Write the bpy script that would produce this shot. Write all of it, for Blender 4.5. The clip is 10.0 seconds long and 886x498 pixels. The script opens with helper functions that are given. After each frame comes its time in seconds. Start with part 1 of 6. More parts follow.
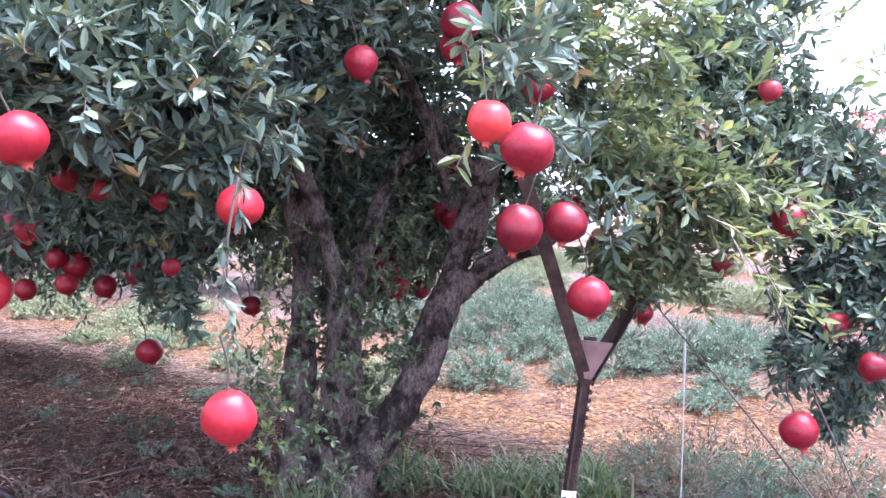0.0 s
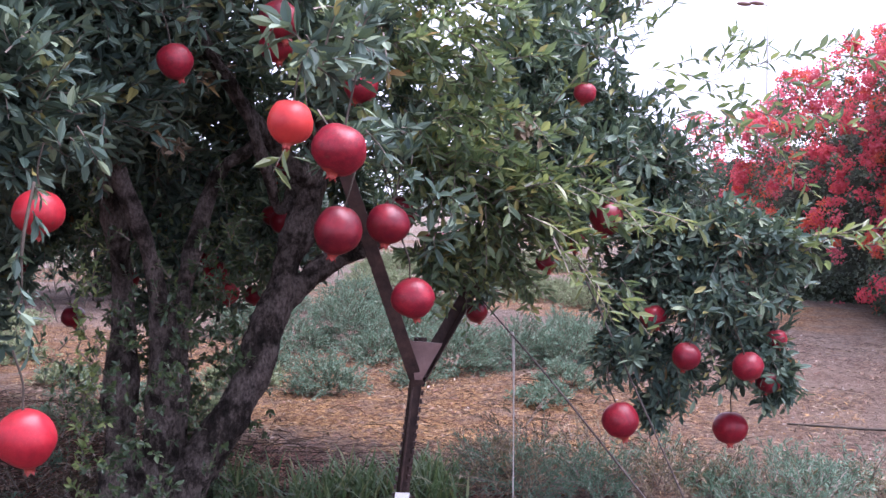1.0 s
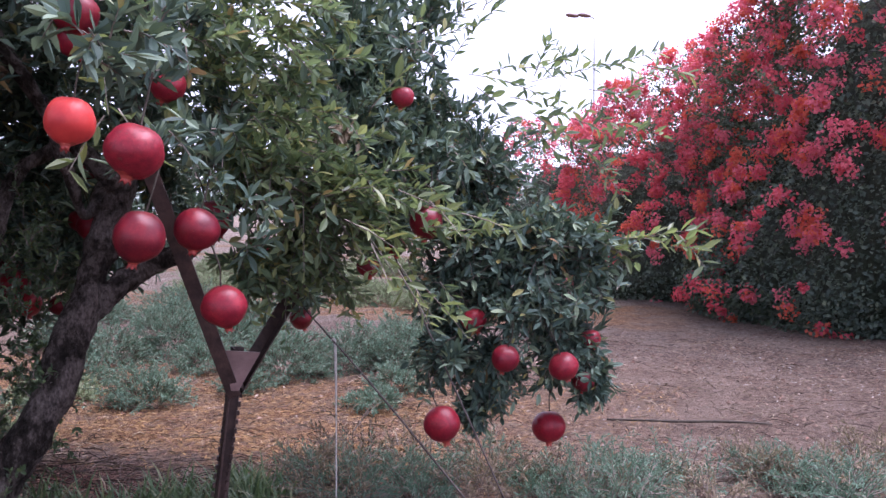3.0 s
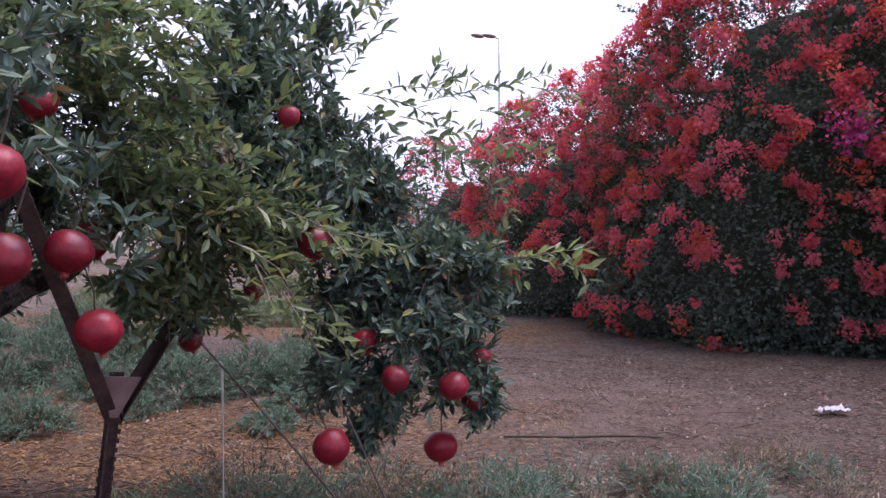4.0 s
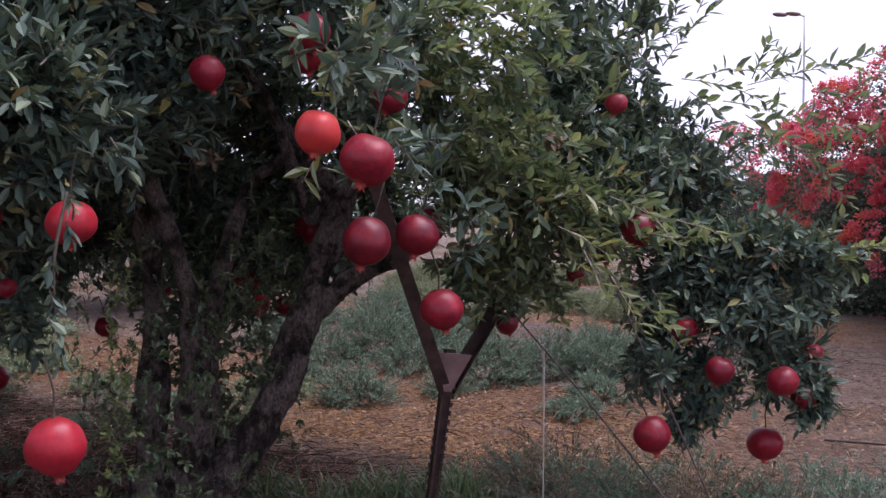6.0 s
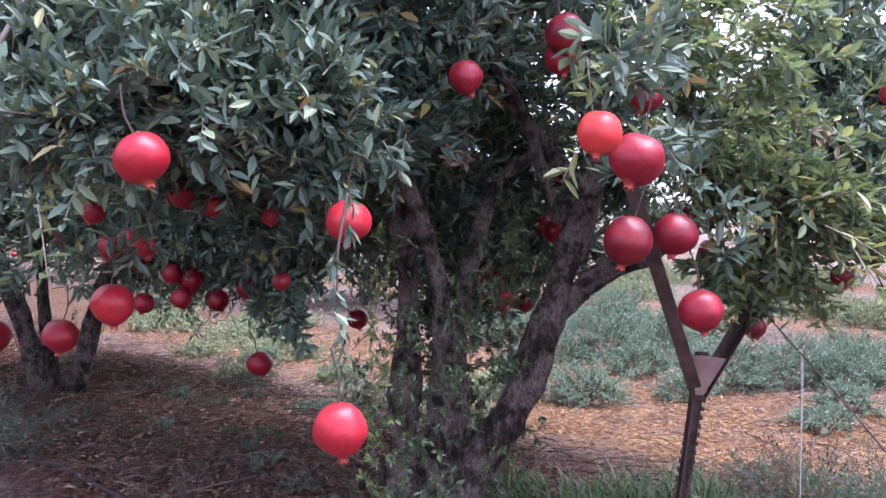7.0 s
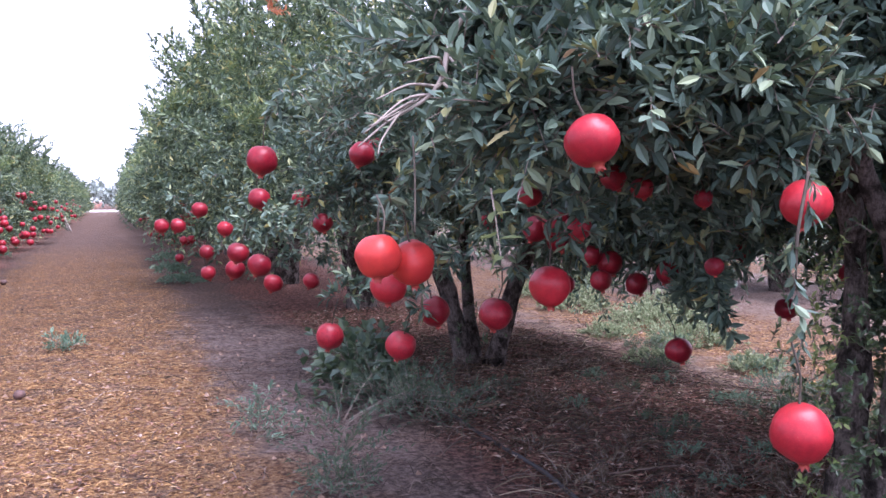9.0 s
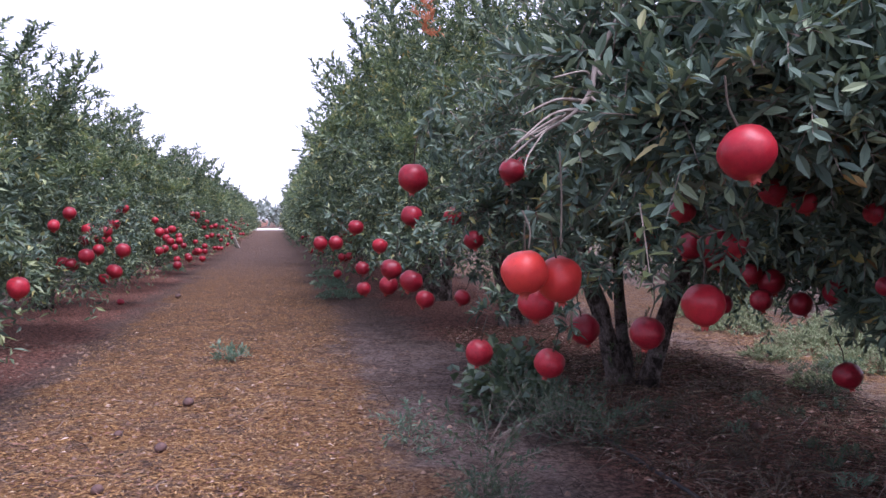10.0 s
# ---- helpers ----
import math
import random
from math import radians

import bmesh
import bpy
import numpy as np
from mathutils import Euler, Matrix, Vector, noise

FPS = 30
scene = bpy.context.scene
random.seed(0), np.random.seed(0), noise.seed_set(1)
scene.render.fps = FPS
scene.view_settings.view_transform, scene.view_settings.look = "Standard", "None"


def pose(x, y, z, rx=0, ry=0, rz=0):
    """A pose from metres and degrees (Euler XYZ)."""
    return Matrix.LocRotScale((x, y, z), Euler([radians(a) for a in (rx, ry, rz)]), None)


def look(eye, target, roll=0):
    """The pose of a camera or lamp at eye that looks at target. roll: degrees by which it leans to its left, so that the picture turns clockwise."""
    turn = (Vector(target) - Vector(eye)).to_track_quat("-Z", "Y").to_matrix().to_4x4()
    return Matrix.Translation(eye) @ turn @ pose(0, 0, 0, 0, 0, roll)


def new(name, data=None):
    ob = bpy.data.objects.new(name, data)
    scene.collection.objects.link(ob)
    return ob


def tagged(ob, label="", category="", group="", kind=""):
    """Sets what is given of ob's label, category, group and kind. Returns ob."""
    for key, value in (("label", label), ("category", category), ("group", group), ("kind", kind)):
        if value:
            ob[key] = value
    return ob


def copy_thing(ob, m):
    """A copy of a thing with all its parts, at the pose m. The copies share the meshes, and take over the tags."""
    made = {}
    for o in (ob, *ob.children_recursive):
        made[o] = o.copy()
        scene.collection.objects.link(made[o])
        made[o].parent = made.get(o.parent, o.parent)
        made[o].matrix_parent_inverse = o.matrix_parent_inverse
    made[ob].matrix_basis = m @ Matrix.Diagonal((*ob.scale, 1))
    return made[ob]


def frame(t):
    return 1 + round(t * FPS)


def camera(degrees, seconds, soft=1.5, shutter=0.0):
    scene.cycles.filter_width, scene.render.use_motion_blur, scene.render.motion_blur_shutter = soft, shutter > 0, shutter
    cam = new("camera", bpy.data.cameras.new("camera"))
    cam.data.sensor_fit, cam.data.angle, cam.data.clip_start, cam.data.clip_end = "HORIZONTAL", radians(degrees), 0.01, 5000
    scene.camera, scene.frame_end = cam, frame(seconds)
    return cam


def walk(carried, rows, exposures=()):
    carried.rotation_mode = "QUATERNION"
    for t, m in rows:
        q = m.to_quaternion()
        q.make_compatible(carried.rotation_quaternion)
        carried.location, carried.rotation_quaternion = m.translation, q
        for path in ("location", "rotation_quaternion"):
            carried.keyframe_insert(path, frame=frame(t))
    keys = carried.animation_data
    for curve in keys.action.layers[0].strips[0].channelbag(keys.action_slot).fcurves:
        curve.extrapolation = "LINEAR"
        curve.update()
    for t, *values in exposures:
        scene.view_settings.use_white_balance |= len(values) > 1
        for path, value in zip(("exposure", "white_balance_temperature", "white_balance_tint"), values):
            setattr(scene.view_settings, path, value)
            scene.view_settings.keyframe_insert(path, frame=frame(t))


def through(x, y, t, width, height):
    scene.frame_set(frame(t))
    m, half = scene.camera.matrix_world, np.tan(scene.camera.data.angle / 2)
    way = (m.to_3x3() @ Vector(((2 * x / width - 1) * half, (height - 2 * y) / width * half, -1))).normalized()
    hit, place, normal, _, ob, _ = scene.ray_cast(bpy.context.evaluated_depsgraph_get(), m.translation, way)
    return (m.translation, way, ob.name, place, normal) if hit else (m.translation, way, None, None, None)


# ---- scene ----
cam = camera(51.8, 10.0)
METRES, EYE, TILT, LEAN, TURN = 0.6, 1.0, -2.8, -0.8, 0.0
ROWS = [
    (0.0, 0.0, 0.0, 0.0, 0.0, 0.0, -0.0),
    (0.5, 0.0703, 0.0109, 0.0023, -4.97, -0.0, 0.61),
    (1.0, 0.1302, 0.0248, -0.0002, -9.11, 0.03, 1.21),
    (1.5, 0.18, 0.0388, 0.0039, -13.16, 0.02, 1.31),
    (2.0, 0.2053, 0.0622, 0.004, -15.97, -0.27, 1.25),
    (3.5, 0.2837, 0.0554, 0.0045, -21.89, 0.47, 1.95),
    (4.0, 0.3321, 0.0382, 0.0117, -24.85, 0.92, 2.05),
    (4.5, 0.3137, 0.039, 0.0075, -22.62, 0.94, 2.14),
    (5.0, 0.261, 0.0462, -0.0019, -18.15, 0.86, 1.9),
    (6.5, 0.0659, 0.0236, -0.0037, -0.5, 0.88, 0.62),
    (7.0, -0.0275, 0.0062, -0.0009, 6.24, 0.88, 0.31),
    (7.5, -0.0824, 0.005, -0.0071, 11.47, 0.37, -0.11),
    (8.0, -0.145, 0.0194, -0.0095, 17.95, -0.36, -0.25),
    (8.5, -0.2064, 0.0476, -0.006, 24.92, -0.63, -0.22),
    (9.0, -0.2396, 0.0715, 0.0069, 30.47, -0.29, -0.48),
    (9.5, -0.2474, 0.0932, 0.0068, 35.51, -0.02, -0.33),
    (10.0, -0.2244, 0.0993, 0.0003, 40.1, 0.73, -0.74),
]
STOPS = [(0.0, 2.8), (0.5, 2.27), (1.0, 1.75), (1.5, 1.55), (2.0, 1.3), (3.5, 1.48), (4.0, 0.8), (4.5, 0.53), (5.0, 0.4), (6.5, 1.25), (7.0, 2.15), (7.5, 2.9), (8.0, 2.95), (8.5, 2.75), (9.0, 1.9), (9.5, 1.4), (10.0, 1.15)]
WARMTH = [5300, 5350, 5450, 5450, 5450, 5400, 5550, 5650, 5800, 5600, 5400, 5300, 5200, 5200, 5350, 5400, 5450]
EXPOSURES = [(t, stops, warm, 34) for (t, stops), warm in zip(STOPS, WARMTH)]
walk(cam, [(t, pose(0, 0, EYE, TILT, LEAN, TURN) @ pose(METRES * x, METRES * y, METRES * z, 90 + pitch, roll, yaw)) for t, x, y, z, yaw, pitch, roll in ROWS], EXPOSURES)

# ---- light: a pale, hazy evening sky and a veiled sun ----
SUN_ELEVATION, SUN_ROTATION = 68.0, 98.0
world = bpy.data.worlds.new("sky")
scene.world = world
world.use_nodes = True
wt = world.node_tree
sky = wt.nodes.new("ShaderNodeTexSky")
sky.sky_type, sky.sun_disc = "NISHITA", False
sky.sun_elevation, sky.sun_rotation = radians(SUN_ELEVATION), radians(SUN_ROTATION)
sky.air_density, sky.dust_density, sky.ozone_density = 1.0, 0.8, 2.0
veil = wt.nodes.new("ShaderNodeHueSaturation")
veil.inputs["Saturation"].default_value = 0.14
wt.links.new(sky.outputs["Color"], veil.inputs["Color"])
wt.links.new(veil.outputs["Color"], wt.nodes["Background"].inputs["Color"])
wt.nodes["Background"].inputs["Strength"].default_value = 0.135
sun = new("sun", bpy.data.lights.new("sun", "SUN"))
sun.data.energy, sun.data.angle, sun.data.color = 3.0, radians(42), (1.0, 0.92, 0.82)
az = radians(SUN_ROTATION)
sun.matrix_world = look((0, 0, 30), Vector((0, 0, 30)) - Vector((math.sin(az) * math.cos(radians(SUN_ELEVATION)), math.cos(az) * math.cos(radians(SUN_ELEVATION)), math.sin(radians(SUN_ELEVATION)))))

# ---- plan: u runs along the rows of trees, v across them ----
UX, UY = -0.772, 0.636
VX, VY = 0.636, 0.772
ROW_V, FIRST_U, PITCH, ROW_GAP = 2.02, 2.11, 3.04, 4.6


def plan(u, v):
    """The place of u metres along the rows and v metres across them."""
    return u * UX + v * VX, u * UY + v * VY


def ground_z(x, y):
    r = math.hypot(x, y - 4)
    soft = max(0.0, 1 - r / 60)
    return soft * (0.045 * noise.noise((x * 0.5, y * 0.5, 3.1)) + 0.02 * noise.noise((x * 1.9, y * 1.9, 8.7)) + 0.007 * noise.noise((x * 6, y * 6, 1.3)))


# ---- materials ----
def material(name):
    m = bpy.data.materials.new(name)
    m.use_nodes = True
    return m, m.node_tree, m.node_tree.nodes["Principled BSDF"]


def node(nt, kind, **values):
    n = nt.nodes.new(kind)
    for key, value in values.items():
        n.inputs[key.replace("_", " ")].default_value = value
    return n


def ramp(nt, source, stops):
    r = nt.nodes.new("ShaderNodeValToRGB")
    while len(r.color_ramp.elements) < len(stops):
        r.color_ramp.elements.new(0.5)
    for e, (at, colour) in zip(r.color_ramp.elements, stops):
        e.position, e.color = at, (*colour, 1)
    nt.links.new(source, r.inputs["Fac"])
    return r.outputs["Color"]


def mixed(nt, fac, a, b, how="MIX"):
    m = nt.nodes.new("ShaderNodeMix")
    m.data_type, m.blend_type = "RGBA", how
    for source, socket in ((fac, m.inputs[0]), (a, m.inputs[6]), (b, m.inputs[7])):
        if isinstance(source, (float, int)):
            socket.default_value = source
        elif isinstance(source, tuple):
            socket.default_value = (*source, 1)
        else:
            nt.links.new(source, socket)
    return m.outputs[2]


def maths(nt, how, a, b=0.0, c=0.0):
    m = nt.nodes.new("ShaderNodeMath")
    m.operation = how
    for source, socket in zip((a, b, c), m.inputs):
        if isinstance(source, (float, int)):
            socket.default_value = source
        else:
            nt.links.new(source, socket)
    return m.outputs[0]


def speckle(nt, scale, detail=4.0, rough=0.6, vector=None):
    n = node(nt, "ShaderNodeTexNoise", Scale=scale, Detail=detail, Roughness=rough)
    if vector is None:
        vector = nt.nodes.new("ShaderNodeTexCoord").outputs["Object"]
    nt.links.new(vector, n.inputs["Vector"])
    return n.outputs["Fac"]


def relief(nt, bsdf, height, distance, strength=1.0):
    b = node(nt, "ShaderNodeBump", Strength=strength, Distance=distance)
    nt.links.new(height, b.inputs["Height"])
    nt.links.new(b.outputs["Normal"], bsdf.inputs["Normal"])


def leaf_material(name, stops, rough=0.38, through=0.3, glow=0.5, gloss=0.62):
    m, nt, bsdf = material(name)
    geo = nt.nodes.new("ShaderNodeNewGeometry")
    colour = ramp(nt, geo.outputs["Random Per Island"], stops)
    mottled = mixed(nt, maths(nt, "MULTIPLY", speckle(nt, 30), 0.3), colour, (0.085, 0.125, 0.095))
    nt.links.new(mottled, bsdf.inputs["Base Color"])
    bsdf.inputs["Roughness"].default_value = rough
    bsdf.inputs["Specular IOR Level"].default_value = gloss
    thin = nt.nodes.new("ShaderNodeBsdfTranslucent")
    nt.links.new(mixed(nt, glow, mottled, (0.25, 0.34, 0.10)), thin.inputs["Color"])
    mix = nt.nodes.new("ShaderNodeMixShader")
    mix.inputs[0].default_value = through
    nt.links.new(bsdf.outputs[0], mix.inputs[1])
    nt.links.new(thin.outputs[0], mix.inputs[2])
    nt.links.new(mix.outputs[0], nt.nodes["Material Output"].inputs["Surface"])
    return m


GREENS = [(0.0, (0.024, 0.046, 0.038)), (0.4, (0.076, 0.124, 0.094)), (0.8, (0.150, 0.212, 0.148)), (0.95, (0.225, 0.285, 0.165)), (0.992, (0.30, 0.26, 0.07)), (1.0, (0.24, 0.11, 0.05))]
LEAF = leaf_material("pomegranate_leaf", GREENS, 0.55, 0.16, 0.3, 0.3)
ROW_LEAF = leaf_material("row_leaf", [(0.0, (0.022, 0.040, 0.028)), (0.45, (0.078, 0.120, 0.072)), (0.8, (0.175, 0.238, 0.135)), (0.95, (0.32, 0.37, 0.17)), (1.0, (0.40, 0.36, 0.12))], 0.5, 0.2, 0.3, 0.36)
FRESH = leaf_material("young_leaf", [(0.0, (0.09, 0.125, 0.056)), (0.5, (0.155, 0.195, 0.07)), (0.9, (0.24, 0.27, 0.08)), (0.97, (0.38, 0.34, 0.09)), (1.0, (0.30, 0.15, 0.06))], 0.42, 0.45)
# Yellower and paler than LEAF; sun on the outer crown is in the colour.
MIDLEAF = leaf_material("pale_sunlit_leaf", [(0.0, (0.042, 0.074, 0.040)), (0.45, (0.108, 0.165, 0.082)), (0.8, (0.215, 0.275, 0.12)), (0.92, (0.31, 0.34, 0.12)), (0.985, (0.38, 0.33, 0.10)), (1.0, (0.32, 0.15, 0.05))], 0.46, 0.36, 0.5, 0.45)
ORANGE_TIP = leaf_material("orange_shoot", [(0.0, (0.45, 0.13, 0.05)), (1.0, (0.55, 0.22, 0.09))], 0.5, 0.4, 0.0)
YOUNG_SUCKER = leaf_material("young_sucker_leaf", [(0.0, (0.09, 0.14, 0.04)), (0.6, (0.19, 0.26, 0.07)), (1.0, (0.33, 0.38, 0.12))], 0.5, 0.35)
SUCKER = leaf_material("sucker_leaf", [(0.0, (0.035, 0.065, 0.03)), (0.7, (0.06, 0.105, 0.04)), (1.0, (0.13, 0.19, 0.05))], 0.42, 0.2)
VINE_LEAF = leaf_material("bougainvillea_leaf", [(0.0, (0.022, 0.037, 0.032)), (0.6, (0.060, 0.088, 0.070)), (0.9, (0.12, 0.155, 0.11)), (1.0, (0.17, 0.20, 0.13))], 0.6, 0.25, 0.5, 0.4)
BRACT = leaf_material("red_bract", [(0.0, (0.60, 0.075, 0.095)), (0.5, (0.74, 0.125, 0.14)), (1.0, (0.68, 0.105, 0.17))], 0.6, 0.55, 0.0, 0.2)
ORANGE_BRACT = leaf_material("orange_bract", [(0.0, (0.70, 0.115, 0.065)), (0.6, (0.78, 0.16, 0.09)), (1.0, (0.80, 0.21, 0.125))], 0.6, 0.55, 0.0, 0.2)
PINK_BRACT = leaf_material("pink_bract", [(0.0, (0.72, 0.15, 0.20)), (0.6, (0.80, 0.20, 0.23)), (1.0, (0.72, 0.14, 0.22))], 0.6, 0.55, 0.0, 0.2)
MAGENTA = leaf_material("magenta_bract", [(0.0, (0.34, 0.02, 0.13)), (1.0, (0.44, 0.03, 0.19))], 0.6, 0.25, 0.0, 0.2)
GREY_GREEN = leaf_material("saltbush_leaf", [(0.0, (0.085, 0.155, 0.108)), (0.6, (0.15, 0.235, 0.168)), (1.0, (0.27, 0.345, 0.25))], 0.75, 0.3, 0.2, 0.2)
PALE_WEED = leaf_material("pale_weed_leaf", [(0.0, (0.15, 0.20, 0.11)), (0.6, (0.26, 0.31, 0.17)), (1.0, (0.38, 0.40, 0.25))], 0.8, 0.25, 0.2, 0.2)
WEED = leaf_material("weed_leaf", [(0.0, (0.022, 0.042, 0.034)), (0.6, (0.044, 0.076, 0.055)), (1.0, (0.10, 0.135, 0.08))], 0.55, 0.25, 0.5, 0.4)
DRY = leaf_material("dry_weed", [(0.0, (0.16, 0.105, 0.072)), (0.6, (0.29, 0.205, 0.145)), (1.0, (0.44, 0.34, 0.24))], 0.8, 0.2, 0.5, 0.2)
GRASS = leaf_material("grass_blade", [(0.0, (0.036, 0.078, 0.026)), (0.6, (0.07, 0.135, 0.045)), (0.9, (0.14, 0.19, 0.07)), (1.0, (0.30, 0.25, 0.12))], 0.5, 0.3)
STRAW = leaf_material("straw_chip", [(0.0, (0.10, 0.046, 0.024)), (0.5, (0.32, 0.155, 0.052)), (0.9, (0.50, 0.295, 0.108)), (1.0, (0.56, 0.43, 0.28))], 0.75, 0.1, 0.5, 0.2)
LITTER = leaf_material("dead_leaf", [(0.0, (0.036, 0.012, 0.009)), (0.5, (0.145, 0.058, 0.042)), (0.84, (0.31, 0.155, 0.115)), (0.95, (0.42, 0.28, 0.21)), (1.0, (0.60, 0.48, 0.40))], 0.8, 0.1, 0.5, 0.2)
TWIG = leaf_material("dry_twig", [(0.0, (0.035, 0.019, 0.015)), (0.7, (0.09, 0.052, 0.041)), (1.0, (0.30, 0.22, 0.185))], 0.85, 0.0, 0.5, 0.2)
DEAD_STEM = leaf_material("dead_stem", [(0.0, (0.06, 0.034, 0.026)), (0.6, (0.12, 0.075, 0.055)), (1.0, (0.22, 0.16, 0.12))], 0.85, 0.1, 0.5, 0.2)


def make_bark():
    m, nt, bsdf = material("bark")
    co = nt.nodes.new("ShaderNodeTexCoord").outputs["Object"]
    stretch = node(nt, "ShaderNodeMapping")
    stretch.inputs["Scale"].default_value = (1, 1, 0.55)
    nt.links.new(co, stretch.inputs["Vector"])
    coarse, fine = speckle(nt, 26, 8, 0.75, stretch.outputs[0]), speckle(nt, 120, 5, 0.7, stretch.outputs[0])
    patches = speckle(nt, 9, 5, 0.65, co)
    base = ramp(nt, coarse, [(0.38, (0.012, 0.010, 0.008)), (0.50, (0.052, 0.041, 0.034)), (0.60, (0.19, 0.155, 0.133))])
    flaked = mixed(nt, ramp(nt, patches, [(0.47, (0, 0, 0)), (0.57, (0.8, 0.8, 0.8))]), base, ramp(nt, fine, [(0.36, (0.085, 0.067, 0.058)), (0.64, (0.36, 0.30, 0.265))]))
    nt.links.new(flaked, bsdf.inputs["Base Color"])
    bsdf.inputs["Roughness"].default_value = 0.9
    bsdf.inputs["Specular IOR Level"].default_value = 0.2
    relief(nt, bsdf, maths(nt, "ADD", coarse, maths(nt, "MULTIPLY", fine, 0.4)), 0.055)
    return m


def make_twig_bark():
    m, nt, bsdf = material("twig_bark")
    nt.links.new(ramp(nt, speckle(nt, 40), [(0.3, (0.09, 0.07, 0.055)), (0.7, (0.24, 0.20, 0.165))]), bsdf.inputs["Base Color"])
    bsdf.inputs["Roughness"].default_value = 0.8
    return m


def make_fruit(name, stops, blotch=0.6):
    m, nt, bsdf = material(name)
    info = nt.nodes.new("ShaderNodeObjectInfo").outputs["Random"]
    own = ramp(nt, info, stops)
    co = nt.nodes.new("ShaderNodeTexCoord").outputs["Object"]
    shifted = nt.nodes.new("ShaderNodeVectorMath")
    nt.links.new(co, shifted.inputs[0])
    nt.links.new(info, shifted.inputs[1])
    side, blush, fleck = speckle(nt, 2.0, 3, 0.5, shifted.outputs[0]), speckle(nt, 9, 5, 0.65, shifted.outputs[0]), speckle(nt, 55, 3, 0.6, shifted.outputs[0])
    tone = mixed(nt, ramp(nt, side, [(0.42, (0, 0, 0)), (0.62, (0.4, 0.4, 0.4))]), own, (0.36, 0.020, 0.028))
    tone = mixed(nt, ramp(nt, blush, [(0.44, (0, 0, 0)), (0.62, (blotch, blotch, blotch))]), tone, (0.12, 0.006, 0.014))
    scar = mixed(nt, ramp(nt, speckle(nt, 5, 7, 0.75, shifted.outputs[0]), [(0.63, (0, 0, 0)), (0.70, (0.7, 0.7, 0.7))]), tone, (0.13, 0.055, 0.04))
    height = nt.nodes.new("ShaderNodeSeparateXYZ")
    nt.links.new(co, height.inputs[0])
    burn = maths(nt, "ADD", height.outputs["Z"], maths(nt, "MULTIPLY_ADD", speckle(nt, 4, 4, 0.6, shifted.outputs[0]), 0.5, -0.25))
    scar = mixed(nt, ramp(nt, burn, [(0.30, (0, 0, 0)), (0.48, (0.36, 0.36, 0.36))]), scar, (0.10, 0.026, 0.022))
    nt.links.new(mixed(nt, ramp(nt, fleck, [(0.60, (0, 0, 0)), (0.70, (0.3, 0.3, 0.3))]), scar, (0.50, 0.15, 0.10)), bsdf.inputs["Base Color"])
    bsdf.inputs["Roughness"].default_value = 0.40
    bsdf.inputs["Specular IOR Level"].default_value = 0.34
    relief(nt, bsdf, fleck, 0.001, 0.3)
    return m


def make_plain(name, low, high, scale, rough, metal=0.0, bump=0.0):
    m, nt, bsdf = material(name)
    grain = speckle(nt, scale, 5, 0.65)
    nt.links.new(ramp(nt, grain, [(0.3, low), (0.7, high)]), bsdf.inputs["Base Color"])
    bsdf.inputs["Roughness"].default_value = rough
    bsdf.inputs["Metallic"].default_value = metal
    if bump:
        relief(nt, bsdf, grain, bump)
    return m


